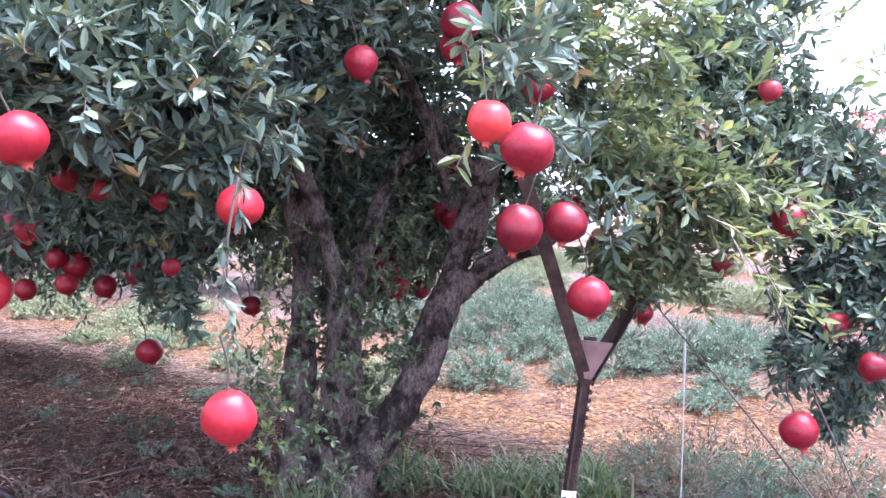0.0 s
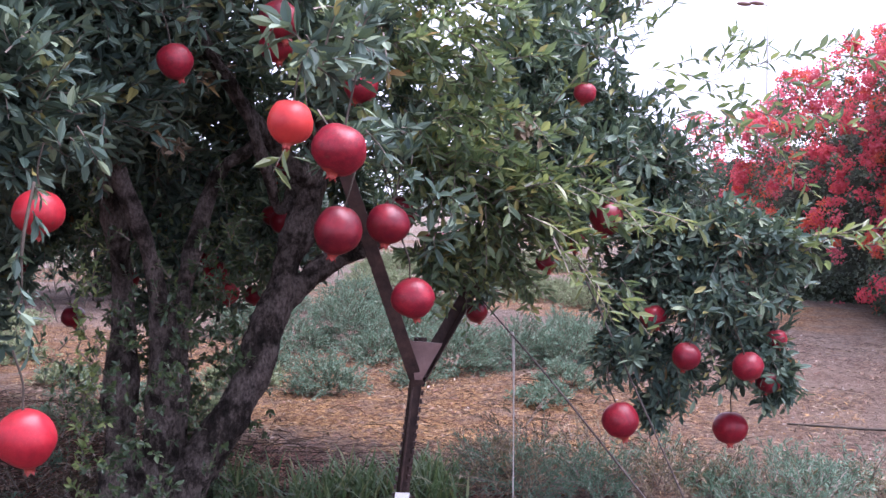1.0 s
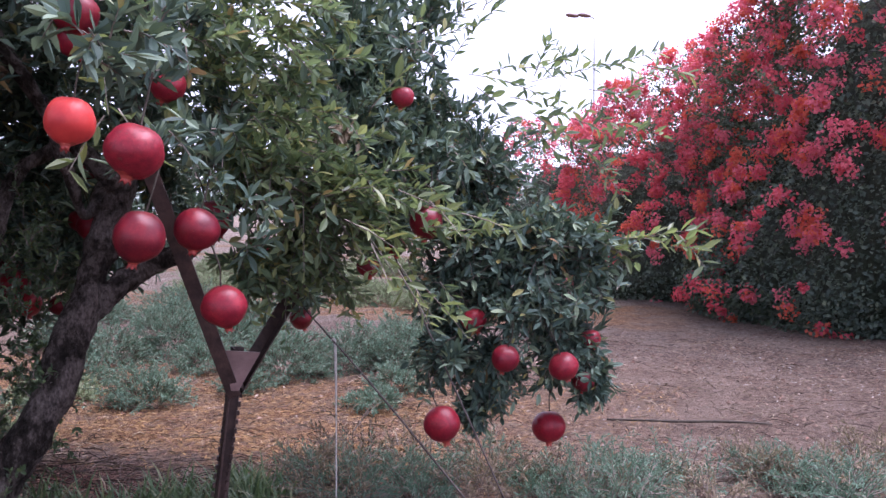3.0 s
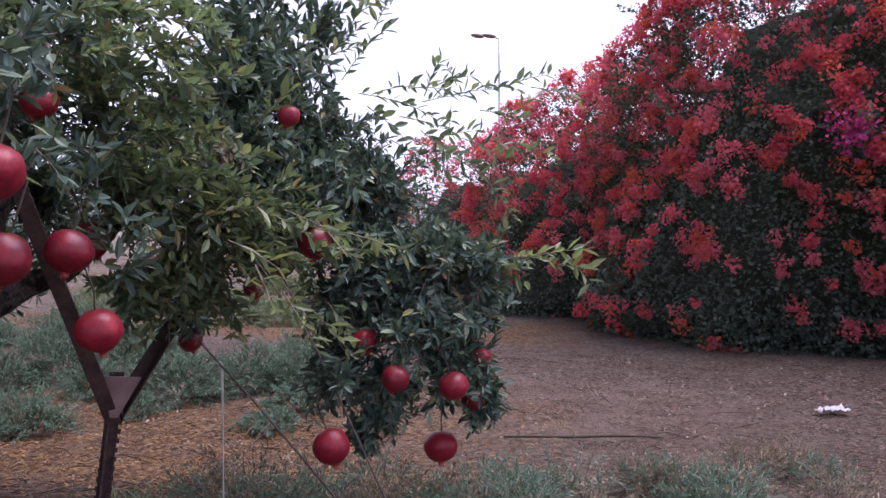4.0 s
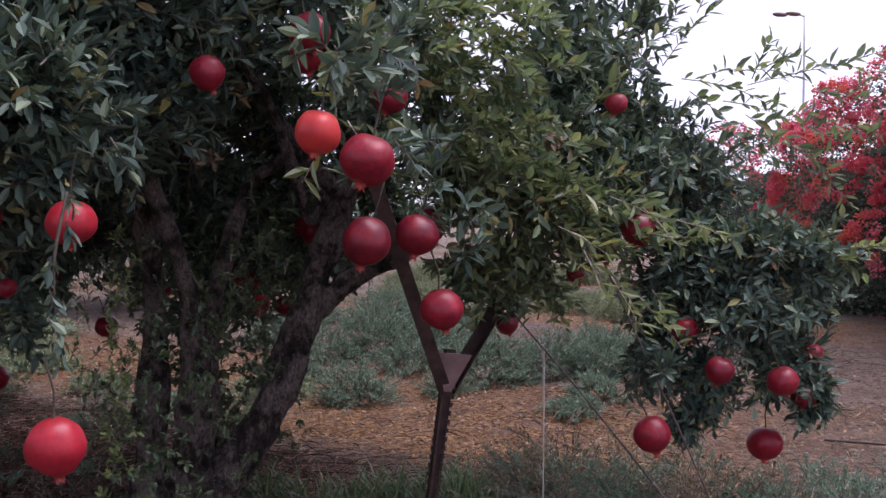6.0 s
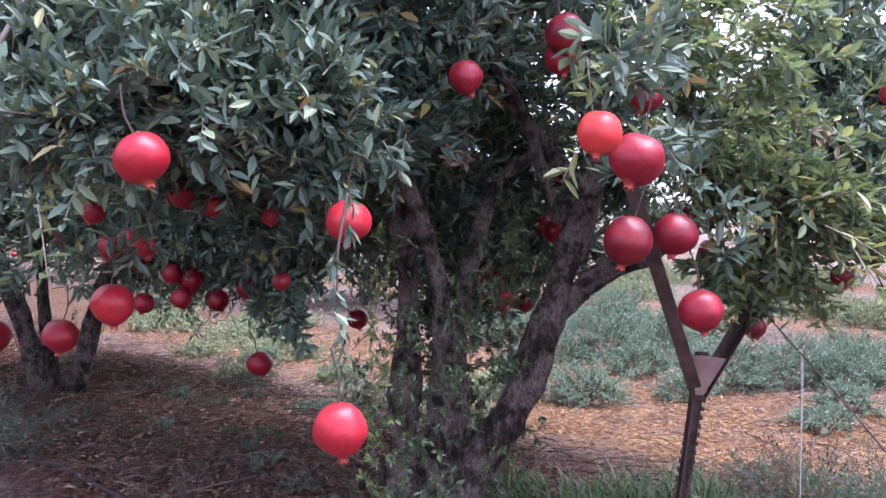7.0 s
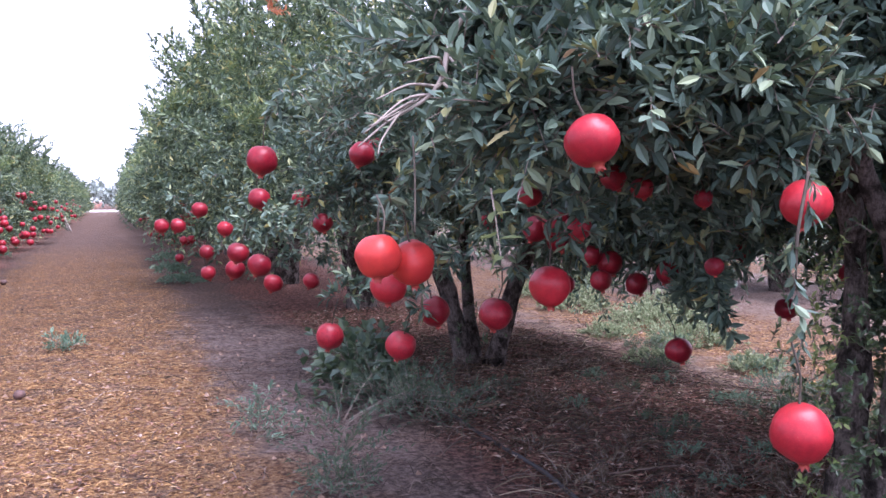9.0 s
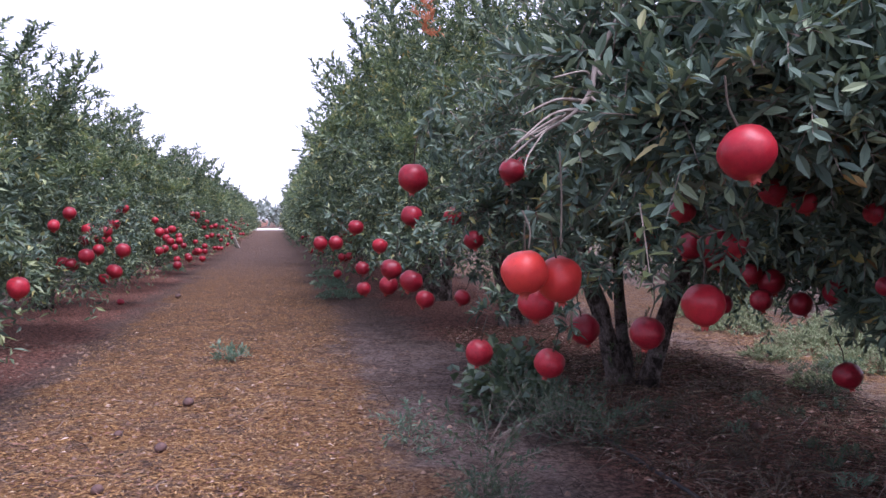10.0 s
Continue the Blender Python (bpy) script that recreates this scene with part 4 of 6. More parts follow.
SECOND_LIMBS = [
    [(0.03, 0.06, -0.06, 0.075), (0.06, 0.15, 0.3, 0.056), (0.08, 0.26, 0.65, 0.046), (0.2, 0.45, 1.2, 0.034), (0.32, 0.7, 1.7, 0.012)],
    [(-0.03, -0.05, -0.06, 0.075), (-0.05, -0.13, 0.3, 0.055), (-0.08, -0.26, 0.7, 0.046), (-0.25, -0.46, 1.3, 0.03), (-0.5, -0.7, 1.75, 0.012)],
    [(0.1, 0.0, -0.06, 0.05), (0.3, -0.02, 0.4, 0.04), (0.5, -0.08, 0.9, 0.034), (0.8, -0.15, 1.5, 0.015)],
]
near_a, near_b = row_tree(21, 3000, 0.05, 16, 0.27, 4, 2.12, 0.0, 0.98, 0.62, False, SECOND_LIMBS), row_tree(33, 1700, 0.062, 15, 0.25, 5, 2.75, 0.25, 0.8, 1.0)
mid_a, mid_b = row_tree(45, 1300, 0.08, 13, 0.32, 5, 2.95, 0.6, 0.68), row_tree(57, 1300, 0.08, 13, 0.32, 5, 2.95, 0.6, 0.68)
far_a, far_b = row_tree(69, 500, 0.135, 7, 0.36, 4, 2.95), row_tree(71, 500, 0.135, 7, 0.36, 4, 2.95)
pick = random.Random(4)
move(near_a, stand(FIRST_U + PITCH, ROW_V, 0))
move(near_b, stand(FIRST_U + 2 * PITCH, ROW_V + 0.05, 180, 1.0, 1.06))
mids, fars, LEFT_ROW = 0, 0, []
for row, first, last in ((ROW_V, 3, 25), (ROW_V - ROW_GAP, 1, 25), (ROW_V + ROW_GAP, 2, 9)):
    for i in range(first, last):
        near = i < 8 and row < 5 or i < 4
        turn, size = pick.choice((0, 180)) + pick.uniform(-8, 8), pick.uniform(0.95, 1.08) * (0.75 if row < 0 else 0.72 if row > 5 else 1.04)
        m = stand(FIRST_U + i * PITCH + pick.uniform(-0.15, 0.15), row + pick.uniform(-0.1, 0.1), turn, size, 1.08 if row > 0 else 1.2)
        if near:
            source, mids = (mid_a, mid_b)[mids % 2], mids + 1
            made = move(source, m) if mids <= 2 else place_copy(source, m)
            if row < 0:
                LEFT_ROW.append(made)
        else:
            source, fars = (far_a, far_b)[fars % 2], fars + 1
            move(source, m) if fars <= 2 else place_copy(source, m)


# ---- pomegranates ----
def lathe(profile, sides, ribs=0.0, lobes=6):
    verts, faces = [], []
    for z, r in profile:
        for k in range(sides):
            a = 2 * math.pi * k / sides
            w = r * (1 + ribs * math.cos(lobes * a))
            verts.append((w * math.cos(a), w * math.sin(a), z))
    for i in range(len(profile) - 1):
        for k in range(sides):
            b, c = i * sides + k, i * sides + (k + 1) % sides
            faces.append((b, c, c + sides, b + sides))
    return verts, faces


def fruit_meshes(sides, mat, ribs):
    """Unit fruit, hanging: stem up, calyx down; one wide."""
    prof = [(-0.5 * math.cos(math.pi * i / 14) * (0.96 if i > 7 else 1.0), 0.5 * max(0.02, math.sin(math.pi * i / 14)) ** (0.86 if i > 7 else 1.0)) for i in range(15)]
    v, f = lathe(prof, sides, ribs, 5)
    v = [tuple(Vector(p) * (1 + 0.075 * noise.noise((p[0] * 2.5 + 9 * ribs * 100, p[1] * 2.5, p[2] * 2.5)) + 0.02 * noise.noise((p[0] * 6, p[1] * 6, p[2] * 6)))) for p in v]
    skin = bpy.data.meshes.new("skin")
    skin.from_pydata(v, [], f)
    skin.polygons.foreach_set("use_smooth", np.ones(len(f), dtype=bool))
    skin.materials.append(mat)
    prof = [(-0.445, 0.21), (-0.495, 0.12), (-0.545, 0.085), (-0.58, 0.085)]
    v, f = lathe(prof, 12)
    n = len(v)
    for k in range(6):
        a = 2 * math.pi * (2 * k + 1) / 12
        v.append((0.12 * math.cos(a), 0.12 * math.sin(a), -0.645))
        f.append((36 + 2 * k, 36 + (2 * k + 1) % 12, n + k))
        f.append((36 + (2 * k + 1) % 12, 36 + (2 * k + 2) % 12, n + k))
    f.append(tuple(range(24, 36)))
    calyx = bpy.data.meshes.new("calyx")
    calyx.from_pydata(v, [], f)
    calyx.materials.append(CALYX)
    v, f = tube([(0, 0, 0.43, 0.03), (0.02, 0.01, 0.6, 0.02), (0.06, 0.0, 0.95, 0.02), (0.0, 0.08, 1.5, 0.02)], 3, 6)
    stem = bpy.data.meshes.new("stem")
    stem.from_pydata(v, [], f)
    stem.materials.append(STEM)
    return skin, calyx, stem


FRUITS = {mat: [fruit_meshes(24, mat, 0.014 + 0.007 * k) for k in range(4)] for mat in (RED, CRIMSON, CORAL, ORANGE)}
FRUITS["far"] = [fruit_meshes(12, CRIMSON, 0.012)] * 4
tilt = random.Random(9)
HUNG = []


def hang(x, y, z, mat=RED, d=0.108, lean=20, group="pomegranates on the trees", far=False):
    """A pomegranate with its middle at x, y, z."""
    # Fruit clear of the shaded crown side takes the lit skin colour.
    if mat is RED and x < -0.9:
        mat = CRIMSON
    label = "crimson pomegranate in shade-darkened tone hanging from a thin stem" if mat is RED else "crimson pomegranate in lighter, lit tone hanging from a thin stem" if mat is CRIMSON else "coral-red pomegranate hanging from a thin stem" if mat is CORAL else "orange-red pomegranate hanging from a thin stem"
    ob = thing("pomegranate", x, y, z, label, "fruit", group)
    ob.matrix_basis = pose(x, y, z, tilt.uniform(-lean, lean), tilt.uniform(-lean, lean), tilt.uniform(0, 360)) @ Matrix.Diagonal((d, d, d * tilt.uniform(0.9, 1.02), 1))
    HUNG.append((x, y, z, d))
    for name, me in zip(("skin", "calyx", "stem"), FRUITS["far" if far else mat][tilt.randrange(4)]):
        child = new(name, me)
        child.parent = ob
    return ob


hang(-0.41, 1.76, 0.58, CORAL, 0.108)
hang(-0.45, 2.02, 0.99, CORAL, 0.103)
hang(-0.22, 2.42, 1.37, RED, 0.090)
hang(0.04, 2.40, 1.475, RED, 0.108)
hang(0.03, 2.46, 1.42, RED, 0.09)
hang(0.07, 1.44, 1.13, ORANGE, 0.070)
hang(0.16, 1.76, 1.11, RED, 0.108)
hang(0.245, 2.37, 1.31, RED, 0.090)
hang(0.17, 2.03, 0.95, RED, 0.108)
hang(0.30, 2.23, 0.96, RED, 0.108)
hang(0.37, 2.63, 0.98, RED, 0.108)
hang(0.36, 2.22, 0.78, RED, 0.108)
hang(0.78, 3.54, 0.59, RED, 0.089)
hang(0.86, 2.43, 1.313, RED, 0.063)
hang(0.96, 2.53, 0.97, RED, 0.097)
hang(0.90, 2.65, 0.90, RED, 0.071)
hang(0.82, 2.66, 0.84, RED, 0.067)
hang(1.14, 2.62, 0.67, RED, 0.077)
hang(1.19, 2.49, 0.57, RED, 0.081)
hang(1.37, 2.47, 0.54, RED, 0.090)
hang(1.49, 2.57, 0.47, RED, 0.071)
hang(1.01, 2.54, 0.38, RED, 0.108)
hang(1.42, 2.67, 0.31, CRIMSON, 0.108)
hang(1.52, 2.58, 0.60, RED, 0.064)
hang(-0.77, 3.69, 0.58, RED, 0.089)
hang(-1.16, 3.61, 0.40, RED, 0.108)
hang(-0.24, 3.55, 0.80, RED, 0.087)
hang(-0.23, 3.55, 0.73, RED, 0.087)
hang(0.03, 3.54, 1.14, RED, 0.091)
hang(-0.01, 3.54, 0.97, RED, 0.082)
hang(-0.38, 3.40, 0.96, CRIMSON, 0.09)
hang(-0.20, 3.30, 0.77, CRIMSON, 0.095)
hang(-0.16, 3.28, 0.70, CRIMSON, 0.085)
hang(0.03, 3.32, 0.95, CRIMSON, 0.09)
hang(-0.52, 3.42, 0.74, CRIMSON, 0.08)
hang(-0.08, 3.53, 0.67, RED, 0.078)
hang(-0.94, 3.72, 0.79, RED, 0.076)
hang(-0.78, 1.68, 1.11, CORAL, 0.108)
hang(-1.40, 3.46, 1.09, RED, 0.108)
hang(-1.30, 3.59, 1.04, RED, 0.093)
hang(-1.54, 3.27, 0.91, RED, 0.108)
hang(-1.68, 3.39, 0.88, RED, 0.108)
hang(-1.64, 3.52, 0.83, RED, 0.098)
hang(-1.08, 2.17, 0.78, CORAL, 0.108)
hang(-1.61, 3.52, 0.65, RED, 0.088)
hang(-1.44, 3.59, 0.74, RED, 0.108)
hang(-1.46, 3.54, 0.67, RED, 0.088)
hang(-1.32, 3.57, 0.66, RED, 0.088)
hang(-1.20, 3.59, 0.71, RED, 0.093)
hang(-1.50, 3.54, 0.77, RED, 0.084)
hang(-1.45, 2.59, 0.64, RED, 0.108)
hang(-1.82, 2.83, 0.60, RED, 0.108)
hang(-1.88, 2.70, 0.49, RED, 0.108)
hang(-1.34, 1.78, 0.87, ORANGE, 0.108)
hang(-1.31, 1.88, 0.85, ORANGE, 0.108)
hang(-1.62, 2.24, 0.75, CORAL, 0.108)
hang(0.62, 3.53, 0.87, RED, 0.108)
hang(-1.03, 2.49, 1.06, RED, 0.074)
hang(-0.96, 2.53, 1.03, RED, 0.066)
hang(-0.81, 2.61, 1.00, RED, 0.054)
hang(-1.11, 2.43, 0.92, RED, 0.079)
hang(-1.23, 2.37, 1.01, RED, 0.069)
hang(-0.78, 2.62, 0.81, RED, 0.054)
hang(-2.31, 2.48, 1.14, RED, 0.108)
hang(-3.23, 3.49, 1.01, RED, 0.108)
hang(-3.31, 3.42, 0.74, RED, 0.108)
hang(-3.69, 3.80, 0.62, RED, 0.108)
hang(-2.93, 3.15, 0.71, RED, 0.108)
hang(-3.52, 3.92, 0.54, RED, 0.108)
hang(-4.94, 4.84, 0.63, RED, 0.108)
hang(-4.93, 4.84, 0.48, RED, 0.108)
hang(-4.64, 4.48, 0.94, RED, 0.108)
hang(-5.20, 4.66, 0.82, RED, 0.108)
hang(-4.51, 4.58, 0.81, RED, 0.108)
hang(-3.13, 3.87, 0.88, RED, 0.108)
hang(-3.40, 4.03, 1.01, RED, 0.108)
hang(-5.11, 4.73, 0.82, RED, 0.108)
hang(-3.78, 4.58, 0.49, RED, 0.108)
hang(-2.77, 3.84, 1.26, RED, 0.108)
hang(-2.36, 3.15, 1.19, RED, 0.108)
hang(-2.36, 2.92, 0.46, RED, 0.108)
hang(-2.08, 3.79, 0.91, RED, 0.108)
hang(-9.62, 5.10, 0.78, RED, 0.108)
hang(-9.31, 5.34, 0.97, RED, 0.108)
hang(-8.45, 4.77, 0.83, RED, 0.108)
hang(-6.64, 3.60, 0.73, RED, 0.108)
hang(-5.96, 3.50, 0.79, RED, 0.108)
hang(-7.00, 4.02, 0.59, RED, 0.108)
hang(-9.37, 5.27, 0.37, RED, 0.108)
hang(-7.28, 3.81, 0.64, RED, 0.108)
hang(-10.49, 6.88, 0.88, RED, 0.108)
hang(-4.77, 2.21, 0.66, RED, 0.115)
hang(-7.96, 3.58, 0.78, RED, 0.086)
hang(-7.31, 4.13, 0.83, RED, 0.115)
hang(-6.39, 3.46, 0.74, RED, 0.115)
hang(-7.51, 3.95, 0.63, RED, 0.105)
hang(-7.58, 3.89, 0.64, RED, 0.115)
hang(-7.19, 4.22, 0.74, RED, 0.105)
hang(-6.69, 3.86, 0.60, RED, 0.115)
hang(-7.31, 4.11, 0.51, RED, 0.086)
hang(-7.49, 3.98, 0.83, RED, 0.086)
hang(-7.36, 4.09, 0.84, RED, 0.086)
hang(-7.28, 4.16, 0.97, RED, 0.086)
hang(-7.77, 3.74, 0.70, RED, 0.105)
hang(-7.86, 3.66, 0.62, RED, 0.096)


def fruiting_sprigs(tree, places, seed):
    """Short leafy sprigs above each fruit, behind and around its stem."""
    f = Foliage(seed, 0.048, 0.36, 10, 0.13)
    inverse = tree.matrix_basis.inverted()
    for x, y, z, d in places:
        if z < 0.62 and y < 2.2:
            continue
        p = inverse @ Vector((x + 0.06 * VX, y + 0.06 * VY, z + d * 0.9 + 0.06))
        f.clump(p.x, p.y, p.z, 0.08, 0.06, 4, 0.1)
        q = inverse @ Vector((x + 0.10 * VX, y + 0.10 * VY, z + d * 1.3 + 0.08))
        f.clump(q.x, q.y, q.z, 0.12, 0.09, 6, 0.3)
    f.meshes("fruiting_growth", LEAF, tree, TWIG_BARK)


fruiting_sprigs(FIRST_TREE, [h for h in HUNG if h[0] * UX + h[1] * UY < 3.7], 15)
fruiting_sprigs(near_a, [h for h in HUNG if 3.7 < h[0] * UX + h[1] * UY < 9 and h[0] * VX + h[1] * VY > 0], 16)

def foot_growth(tree, seed):
    f = Foliage(seed, 0.032, 0.4, 9, 0.1, 0.1)
    rng = random.Random(seed)
    for i in range(11):
        a, k = 6.283 * rng.random(), 0.24 * rng.random()
        f.spray(k * math.cos(a), k * math.sin(a), 0.1 * rng.random() + 0.5 * (i % 3 == 0), 0.25 * math.cos(a), 0.25 * math.sin(a), 1, 0.2 + 0.35 * rng.random(), 0.1, 0.08)
    f.meshes("sucker_growth", SUCKER, tree, TWIG_BARK)


foot_growth(near_a, 26)
foot_growth(near_b, 27)


def orange_shoot(tree, x, y, z):
    f = Foliage(28, 0.06, 0.3, 9, 0.2, 0.3, True)
    p = tree.matrix_basis.inverted() @ Vector((x, y, z))
    for k in range(5):
        f.spray(p.x + 0.05 * k, p.y - 0.03 * k, p.z - 0.25, 0.1 * k - 0.2, 0.05, 1, 0.35, 0.1, 0.12)
    f.meshes("young_growth", ORANGE_TIP, tree, TWIG_BARK)


orange_shoot(near_b, -4.9, 5.6, 2.66)

fruiting_sprigs(LEFT_ROW[1], [h for h in HUNG if h[0] * VX + h[1] * VY < 0], 29)

# fruit further along the rows, low on the side towards the lane
for row, side, first, last in ((ROW_V, -1, 3, 12), (ROW_V - ROW_GAP, 1, 2, 14), (ROW_V + ROW_GAP, -1, 2, 6)):
    for i in range(first, last):
        for k in range(4 if i < 9 else 2):
            u, s = FIRST_U + (i + tilt.uniform(-0.5, 0.5)) * PITCH, tilt.random()
            for n in range(tilt.choice((1, 2, 3, 4))):
                x, y = plan(u + tilt.uniform(-0.16, 0.16), row + side * (1.32 - 0.3 * s) + tilt.uniform(-0.12, 0.12))
                hang(x, y, 0.40 + 0.62 * s + tilt.uniform(-0.12, 0.16), RED, tilt.uniform(0.08, 0.115), 14, "pomegranates along the rows", True)


# ---- trellis end post with its arms, guy wires and cord ----
def angle_bar(a, b, width, thick, turn):
    """A steel angle section from a to b."""
    bm = bmesh.new()
    outline = [(0, 0), (width, 0), (width, thick), (thick, thick), (thick, width), (0, width)]
    length = (Vector(b) - Vector(a)).length
    low = [bm.verts.new((p - width / 3, q - width / 3, 0)) for p, q in outline]
    high = [bm.verts.new((p - width / 3, q - width / 3, length)) for p, q in outline]
    for i in range(6):
        bm.faces.new((low[i], low[(i + 1) % 6], high[(i + 1) % 6], high[i]))
    bm.faces.new(low[::-1])
    bm.faces.new(high)
    m = (Vector(b) - Vector(a)).to_track_quat("Z", "Y").to_matrix().to_4x4()
    bmesh.ops.transform(bm, matrix=Matrix.Translation(a) @ m @ pose(0, 0, 0, 0, 0, turn), verts=bm.verts)
    bmesh.ops.bevel(bm, geom=list(bm.edges), offset=0.0012, segments=1, affect="EDGES")
    return bm


def trellis_post():
    post = thing("trellis_post", 0.35, 2.66, 0, "rusty Y-shaped steel trellis post at the end of the row", "post")
    inv = Matrix.Translation((-0.35, -2.66, 0))

    def add(name, bm, mat, label="", under=post):
        if under is post:
            bmesh.ops.transform(bm, matrix=inv, verts=bm.verts)
        return part(name, bm, mat, under, label)

    foot, hub = (0.35, 2.66, -0.1), (0.43, 2.64, 0.50)
    add("post", angle_bar(foot, (0.432, 2.64, 0.62), 0.038, 0.006, 200), STEEL)
    add("arm", angle_bar((0.43, 2.625, 0.49), (0.20, 2.36, 1.12), 0.038, 0.005, 130), STEEL)
    add("arm", angle_bar((0.43, 2.655, 0.49), (0.80, 3.08, 0.93), 0.038, 0.005, 60), STEEL)
    bm = bmesh.new()
    for i in range(20):
        k = (i + 0.5) / 20
        for side in (-1, 1):
            bmesh.ops.create_cube(bm, size=1, matrix=pose(0.352 + 0.08 * k + 0.018 * side, 2.645, 0.02 + 0.5 * k, 0, 6, 0) @ Matrix.Diagonal((0.007, 0.012, 0.013, 1)))
    tagged(add("studs", bm, STEEL, "row of small rusty studs"), kind="stuff")
    bm = bmesh.new()
    corners = [(-0.008, -0.06), (0.012, -0.06), (0.062, 0.05), (-0.042, 0.05)]
    low = [bm.verts.new((p, -0.004, q)) for p, q in corners]
    high = [bm.verts.new((p, 0.004, q)) for p, q in corners]
    for i in range(4):
        bm.faces.new((low[i], low[(i + 1) % 4], high[(i + 1) % 4], high[i]))
    bm.faces.new(low[::-1])
    bm.faces.new(high)
    bmesh.ops.recalc_face_normals(bm, faces=list(bm.faces))
    bmesh.ops.transform(bm, matrix=pose(0.427, 2.60, 0.565, 0, 6, 0), verts=bm.verts)
    add("gusset_plate", bm, PLATE, "brown painted gusset plate")
    bm = bmesh.new()
    bmesh.ops.create_cube(bm, size=1, matrix=pose(0.375, 2.615, 0.135, 0, 5, 0) @ Matrix.Diagonal((0.042, 0.003, 0.075, 1)))
    board = add("number_sign", bm, SIGN, "white row number sign")
    txt = bpy.data.curves.new("digits", "FONT")
    txt.body, txt.size, txt.align_x, txt.extrude = "20", 0.042, "CENTER", 0.0006
    txt.materials.append(INK)
    digits = new("digits", txt)
    digits.parent = board
    digits.matrix_basis = pose(0.375 - 0.35, 2.611 - 2.66, 0.128, 90, 5, 0)
    tagged(digits, "black row number")


trellis_post()


def line_thing(name, points, mat, label, category, steps=8, sides=6, knobs=0.0):
    x, y, z, _ = points[0]
    ob = thing(name, x, y, z, label, category)
    v, f = tube([(a - x, b - y, c - z, r) for a, b, c, r in points], steps, sides, knobs)
    mesh_object("strand", v, f, mat, ob, smooth=True)


line_thing("guy_wire", [(0.50, 2.97, 0.97, 0.003), (0.62, 2.87, 0.76, 0.003), (0.86, 2.67, 0.45, 0.003), (1.20, 2.39, -0.02, 0.003)], WIRE, "dark twisted guy wire running down to the soil", "wire", 8, 6, 0.4)
line_thing("guy_wire", [(0.88, 2.72, 0.95, 0.003), (1.10, 2.55, 0.38, 0.003), (1.25, 2.43, -0.02, 0.003)], WIRE, "dark guy wire hidden in the hanging leaves", "wire", 8, 6, 0.4)
line_thing("cord", [(0.735, 2.775, 0.61, 0.004), (0.744, 2.77, 0.585, 0.005), (0.745, 2.765, 0.35, 0.0022), (0.742, 2.76, 0.0, 0.0022)], CORD, "white cord hanging from the guy wire", "cord")
line_thing("irrigation_hose", [(-1.2, 2.75, 0.008, 0.008), (-1.5, 3.05, 0.012, 0.008), (-1.95, 3.42, 0.006, 0.008), (-2.5, 3.9, 0.008, 0.008)], HOSE, "black irrigation hose on the dead leaves", "hose", 6, 8)
line_thing("fallen_stick", [(2.30, 3.86, 0.008, 0.005), (2.45, 3.75, 0.016, 0.007), (2.6, 3.70, 0.010, 0.006), (2.8, 3.59, 0.018, 0.007), (2.98, 3.52, 0.008, 0.004)], STEM, "thin dry stick lying on the soil", "stick", 5, 6, 0.6)


